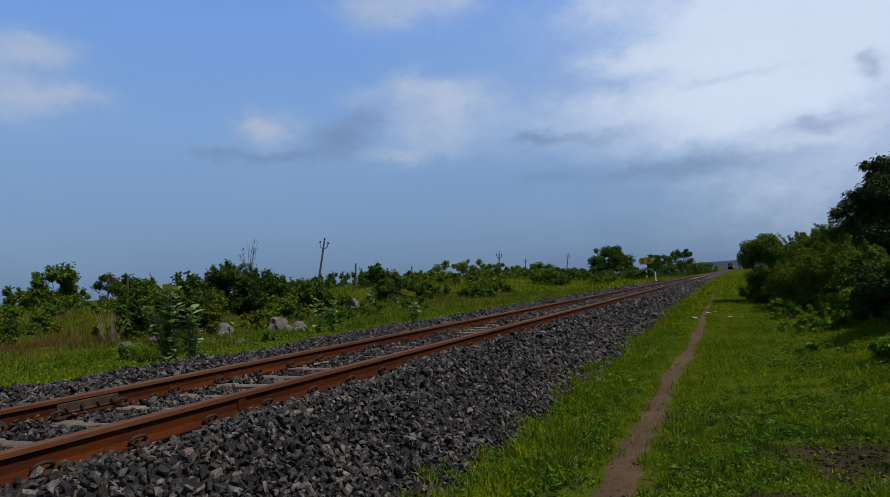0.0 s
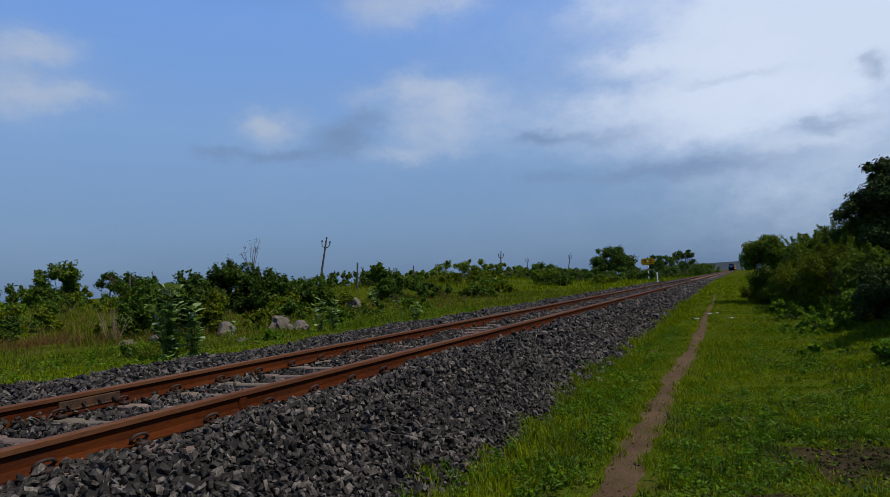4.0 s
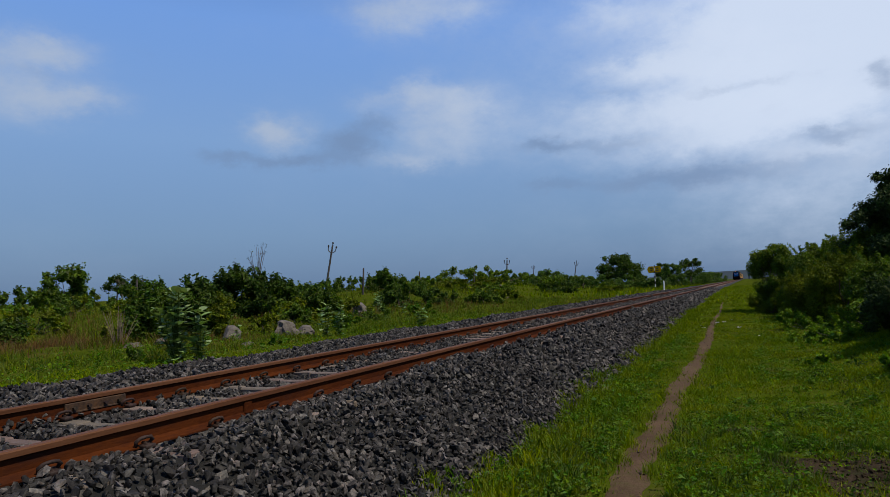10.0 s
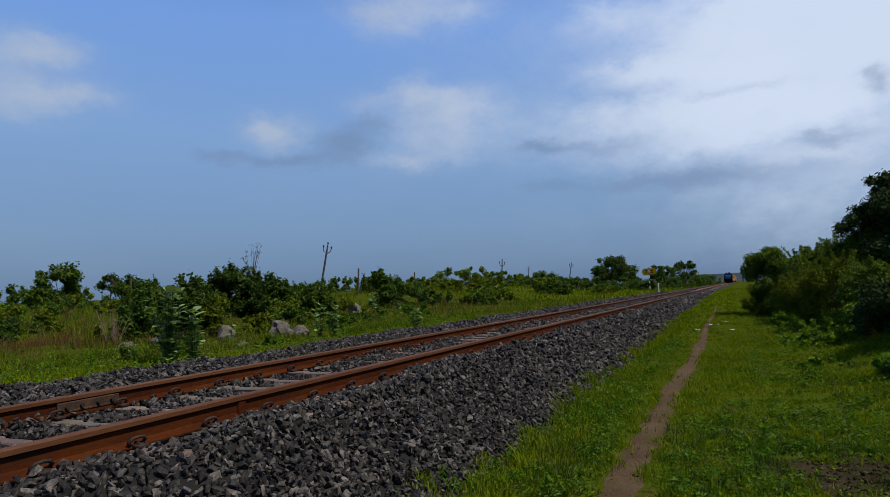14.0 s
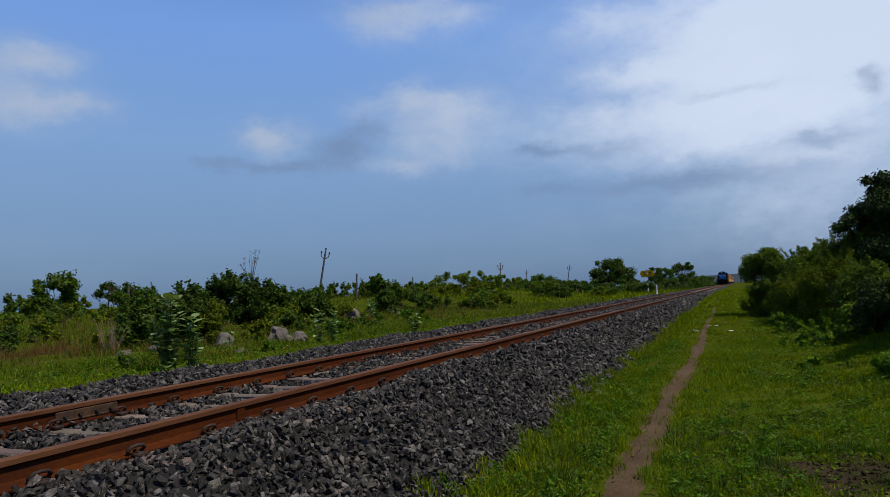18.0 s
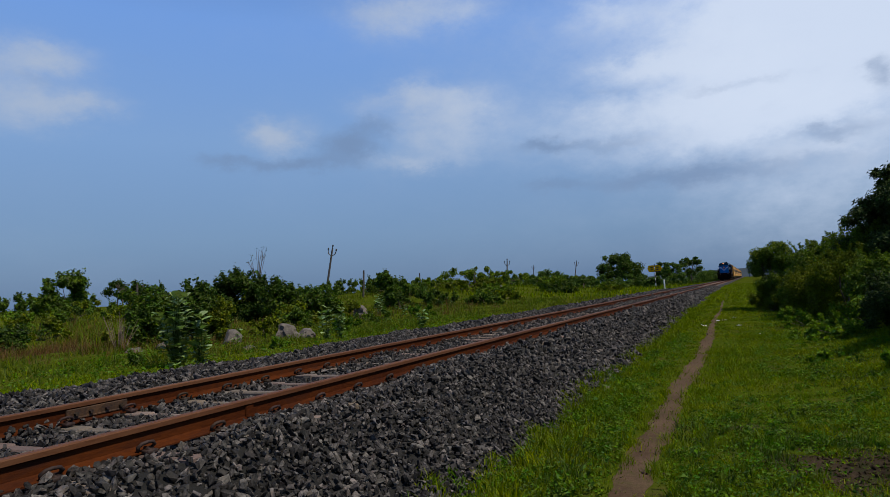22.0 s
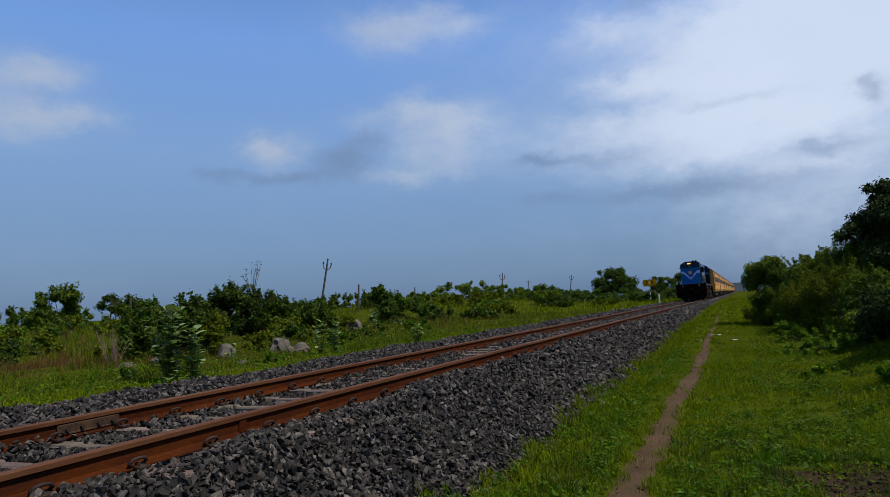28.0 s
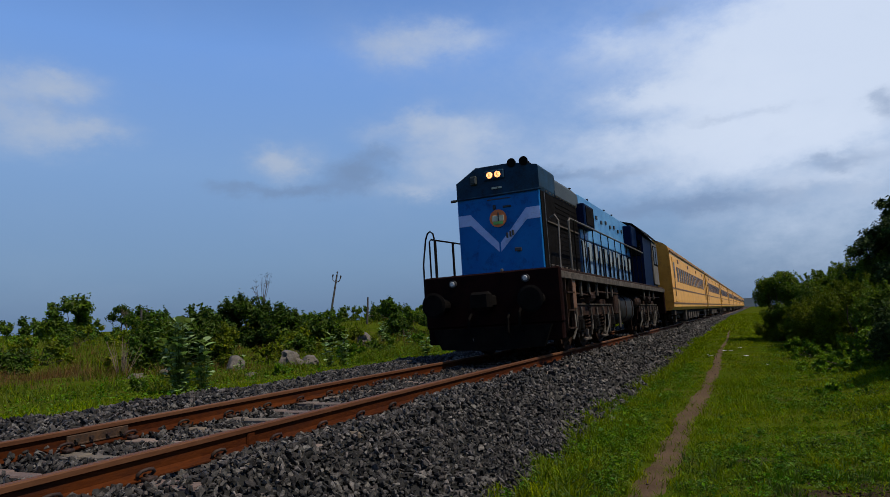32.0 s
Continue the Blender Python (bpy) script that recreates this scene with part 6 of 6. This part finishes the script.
        part("battery_box", box(s * 1.1 - 0.18, s * 1.1 + 0.2, 5.55, 6.1, 0.7, 1.45, 0.03), M_GRIME, t)
        part("hanger", box(s * 1.30 - 0.02, s * 1.30 + 0.02, 5.95, 6.12, 0.35, 1.1, 0.01), M_DUST_LIT, t, "pale hanger plate")
        for y, z in ((1.75, 1.22), (2.5, 1.2), (3.3, 1.25), (4.4, 1.2), (5.0, 1.25), (10.4, 1.22), (11.6, 1.2), (12.6, 1.24)):
            part("pipe_bracket", box(s * 1.33 - 0.03, s * 1.33 + 0.03, y, y + 0.09, z - 0.1, z + 0.24, 0.01), M_DUST_LIT, t)
        part("brake_pipe", tube([(s * 1.30, 1.3, 1.18), (s * 1.30, 3.0, 1.15), (s * 1.30, 3.2, 1.25), (s * 1.30, 6.0, 1.25)], 0.028, 6), M_GRIME, t)
        part("brake_pipe", tube([(s * 1.27, 9.9, 1.25), (s * 1.27, 12.0, 1.2), (s * 1.27, 14.8, 1.25)], 0.028, 6), M_GRIME, t)
    # bogies: near-black bases hold the shade, paler dusty parts the highlights
    me = wheel_mesh("wheel", 0.545)
    axles = []
    for y0 in (1.35, 9.95):
        b = part("bogie", box(-0.9, 0.9, y0 + 0.4, y0 + 3.9, 0.62, 0.82, 0.04), M_SOOT_SHADE, t, "three-axle bogie")
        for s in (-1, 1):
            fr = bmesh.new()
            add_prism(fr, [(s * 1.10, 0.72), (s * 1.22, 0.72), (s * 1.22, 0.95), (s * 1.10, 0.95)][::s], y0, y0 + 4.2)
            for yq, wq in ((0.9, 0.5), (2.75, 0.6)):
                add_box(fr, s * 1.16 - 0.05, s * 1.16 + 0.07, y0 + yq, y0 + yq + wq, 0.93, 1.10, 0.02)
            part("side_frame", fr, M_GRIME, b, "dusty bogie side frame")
            part("frame_ledge", box(s * 1.20 - 0.04, s * 1.20 + 0.05, y0 + 0.1, y0 + 4.1, 0.955, 0.975), M_DUST_LIT, b, "pale dusty ledge")
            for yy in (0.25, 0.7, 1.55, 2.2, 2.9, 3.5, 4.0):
                part("hanger_link", tube([(s * 1.25, y0 + yy, 0.90), (s * 1.27, y0 + yy + random.uniform(-0.06, 0.06), 0.60), (s * 1.24, y0 + yy + random.uniform(-0.1, 0.1), 0.28)], [0.03, 0.022, 0.028], 6), M_DUST_LIT, b)
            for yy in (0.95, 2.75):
                part("rail_guard", add_box(box(s * 1.22 - 0.04, s * 1.22 + 0.04, y0 + yy, y0 + yy + 0.5, 0.17, 0.24, 0.02), s * 1.22 - 0.03, s * 1.22 + 0.03, y0 + yy + 0.2, y0 + yy + 0.28, 0.24, 0.42), M_DUST_LIT, b)
            part("equaliser", box(s * 1.16 - 0.05, s * 1.16 + 0.05, y0 + 0.5, y0 + 3.8, 0.32, 0.40, 0.02), M_SOOT_SHADE, b)
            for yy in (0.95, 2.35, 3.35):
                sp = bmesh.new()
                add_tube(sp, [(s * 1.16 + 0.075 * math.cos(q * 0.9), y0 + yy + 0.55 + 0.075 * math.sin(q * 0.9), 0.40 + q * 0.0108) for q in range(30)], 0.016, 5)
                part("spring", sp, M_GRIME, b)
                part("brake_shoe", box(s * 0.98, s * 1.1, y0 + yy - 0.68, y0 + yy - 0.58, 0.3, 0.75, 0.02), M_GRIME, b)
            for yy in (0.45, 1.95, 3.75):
                part("axle_box", add_box(box(s * 1.2 - 0.12, s * 1.2 + 0.1, y0 + yy - 0.2, y0 + yy + 0.2, 0.36, 0.72, 0.03), s * 1.2 - 0.05, s * 1.2 + 0.14, y0 + yy - 0.12, y0 + yy + 0.12, 0.42, 0.66, 0.03), M_SOOT_SHADE, b, "axle box in near-black soot and shade")
                part("brake_rod", tube([(s * 1.24, y0 + yy - 0.3, 0.75), (s * 1.26, y0 + yy - 0.34, 0.45), (s * 1.2, y0 + yy - 0.42, 0.25)], 0.025, 6), M_RAILING, b)
            part("sand_pipe", tube([(s * 1.2, y0 - 0.05, 1.1), (s * 1.15, y0 - 0.12, 0.5), (s * 0.95, y0 + 0.02, 0.1)], 0.022, 6), M_GRIME, b)
            part("brake_cylinder", tube([(s * 1.26, y0 + 1.15, 1.12), (s * 1.26, y0 + 1.55, 1.12)], 0.13, 12), M_GRIME, b)
        for yy in (0.45, 1.95, 3.75):
            axles.append((wheelset(t, y0 + yy, 0.545, me), y0 + yy))
    return t, axles


def make_coach():
    t = thing("passenger_coach", "ochre-yellow passenger coach with barred windows", "railway coach", "train of coaches")
    L, H = 21.3, 1.60
    side = [(-H - 0.02, 1.15), (-1.60, 0.86), (-1.48, 0.72), (1.48, 0.72), (1.60, 0.86), (H + 0.02, 1.15), (H + 0.02, 2.2), (H, 3.20), (-H, 3.20), (-H - 0.02, 2.2)]
    body = part("body", prism(side, 0.0, L), M_COACH, t, "ochre-yellow body side")
    arc = [(H * math.cos(a) * 1.0, 3.20 + 0.64 * math.sin(a) ** 0.8) for a in (math.pi * i / 12 for i in range(13))]
    part("roof", prism(arc, 0.02, L - 0.02), M_COACH_ROOF, t, "tan-brown curved roof")
    part("end_plate", prism([(x * 1.005, z) for x, z in side[:6]] + [(H + 0.01, 3.2)] + [(x * 1.003, z + 0.01) for x, z in arc[1:-1]] + [(-H - 0.01, 3.2)], -0.03, 0.03), M_COACH_END, t, "yellow-brown end wall")
    part("gangway", add_box(box(-0.55, 0.55, -0.45, -0.03, 1.2, 3.25, 0.05), -0.45, 0.45, -0.5, -0.44, 1.25, 3.2, 0.03), M_SOOT_SHADE, t, "black vestibule bellows")
    for s in (-1, 1):
        bf = part("buffer", tube([(s * 0.98, -0.02, 1.08), (s * 0.98, -0.42, 1.08), (s * 0.98, -0.43, 1.08), (s * 0.98, -0.47, 1.08)], [0.09, 0.09, 0.22, 0.22], 14), M_SOOT_SHADE, t)
        x = s * (H + 0.022)
        part("waist_line", box(x - 0.012, x + 0.012, 0.1, L - 0.1, 1.62, 1.68), M_COACH_BAND, t, "brown waist line")
        part("waist_line", box(x - 0.012, x + 0.012, 0.1, L - 0.1, 1.00, 1.05), M_COACH_BAND, t, "brown sill line")
        part("rain_gutter", box(x - 0.02, x + 0.03, 0.05, L - 0.05, 3.20, 3.25), M_COACH_BAND, t)
        part("sole_bar", box(s * 1.35 - 0.06, s * 1.35 + 0.06, 0.3, L - 0.3, 0.55, 0.74), M_SOOT_SHADE, t)
        for y in (0.75, L - 1.55):
            d = part("door", box(x - 0.02, x + 0.012, y, y + 0.8, 1.08, 3.02, 0.01), M_COACH, t, "ochre coach door")
            w = part("door_window", box(x - 0.01, x + 0.018, y + 0.15, y + 0.65, 2.1, 2.8), M_GLASS, d)
            part("grab_bar", tube([(x + 0.03, y - 0.08, 1.3), (x + 0.05, y - 0.08, 1.35), (x + 0.05, y - 0.08, 2.4), (x + 0.03, y - 0.08, 2.45)], 0.016, 6), M_RAILING, d)
            part("foot_step", box(s * 1.45 - 0.1, s * 1.45 + 0.12, y, y + 0.8, 0.45, 0.5), M_SOOT_SHADE, d)
        for i in range(16):
            y = 2.25 + i * 1.06
            w = part("window", box(x - 0.02, x + 0.010, y, y + 0.70, 1.98, 2.66, 0.01), M_COACH_BAND, t, "barred window in brown frame")
            part("pane", box(x + 0.006, x + 0.014, y + 0.05, y + 0.65, 2.03, 2.61), M_GLASS, w)
            bars = bmesh.new()
            for q in range(3):
                add_box(bars, x + 0.012, x + 0.024, y + 0.05, y + 0.65, 2.17 + q * 0.14, 2.18 + q * 0.14)
            part("guard_bar", bars, M_COACH_BAND, w)
        for y in (2.9, 7.9, 13.2, 17.8):
            part("board", box(x - 0.01, x + 0.014, y, y + 0.45, 2.86, 3.02), M_COACH_BAND, t)
    for i in range(8):
        for s in (-1, 1):
            part("roof_vent", tube([(s * 0.75, 1.8 + i * 2.5, 3.70), (s * 0.75, 1.8 + i * 2.5, 3.90)], [0.15, 0.11], 10), M_COACH_ROOF, t)
    for y0, w0 in ((5.6, 1.4), (9.2, 2.6), (14.0, 1.2)):
        part("underfloor_box", box(-1.2, 1.2, y0, y0 + w0, 0.28, 0.72, 0.04), M_SOOT_SHADE, t)
    # pale colour stands for light on the underfloor equipment
    for s in (-1, 1):
        for y0 in (6.6, 8.5, 9.7, 11.2, 12.6, 14.4):
            part("battery_case", box(s * 1.30 - 0.10, s * 1.30 + 0.12, y0, y0 + 0.55, 0.22, 0.62, 0.03), M_DUST_LIT, t, "dusty grey equipment case, colour lightened for sunlight")
        for y0 in (1.2, 6.1, 19.9):
            part("foot_ladder", box(s * 1.42 - 0.05, s * 1.42 + 0.07, y0, y0 + 0.4, 0.20, 0.70, 0.01), M_DUST_LIT, t)
    me = wheel_mesh("wheel", 0.4575)
    axles = []
    for y0 in (2.0, 15.4):
        b = part("bogie", box(-0.8, 0.8, y0 + 0.3, y0 + 3.6, 0.45, 0.6, 0.03), M_SOOT_SHADE, t, "dark two-axle bogie")
        for s in (-1, 1):
            part("side_frame", add_box(box(s * 1.08 - 0.06, s * 1.08 + 0.06, y0, y0 + 3.9, 0.50, 0.66, 0.02), s * 1.08 - 0.06, s * 1.08 + 0.06, y0 + 1.5, y0 + 2.4, 0.35, 0.66, 0.02), M_GRIME, b)
            for yy in (0.5, 3.4):
                part("axle_box", box(s * 1.12 - 0.1, s * 1.12 + 0.1, y0 + yy - 0.16, y0 + yy + 0.16, 0.32, 0.6, 0.03), M_DUST_LIT, b)
            part("bolster_spring", tube([(s * 1.12, y0 + 1.95, 0.3), (s * 1.12, y0 + 1.95, 0.62)], 0.13, 10), M_DUST_LIT, b)
        for yy in (0.5, 3.4):
            axles.append((wheelset(t, y0 + yy, 0.4575, me), y0 + yy))
    return t, axles


LOCO, LOCO_AXLES = make_loco()
COACH, COACH_AXLES = make_coach()
COACHES = [COACH]
for i in range(9):
    COACHES.append(copy_thing(COACH, pose(0, 600 + i * 22.3, 0)))


def motions():
    """The train rolls towards the camera at an even pace, every wheel of the nearer vehicles turning."""
    def run(ob, back):
        walk(ob, [(t, pose(0, FACE_AT_END + back + SPEED * (32 - t), 0, 0, -math.degrees(CANT), 0)) for t in range(0, 33)])

    def spin(ax, y, r):
        step = math.degrees(SPEED / 30 / r)
        walk(ax, [(i / 30, pose(0, y, r, (i * step) % 360, 0, 0)) for i in range(961)])

    run(LOCO, 0.0)
    for i, c in enumerate(COACHES):
        run(c, 16.6 + 22.3 * i)
    for ax, y in LOCO_AXLES:
        spin(ax, y, 0.545)
    for ax, y in COACH_AXLES:
        spin(ax, y, 0.4575)
    for c in COACHES[1:4]:
        for ch in c.children:
            if ch.name.startswith("axle") and not ch.name.startswith("axle_box"):
                spin(ch, ch.matrix_local.translation.y, 0.4575)


motions()
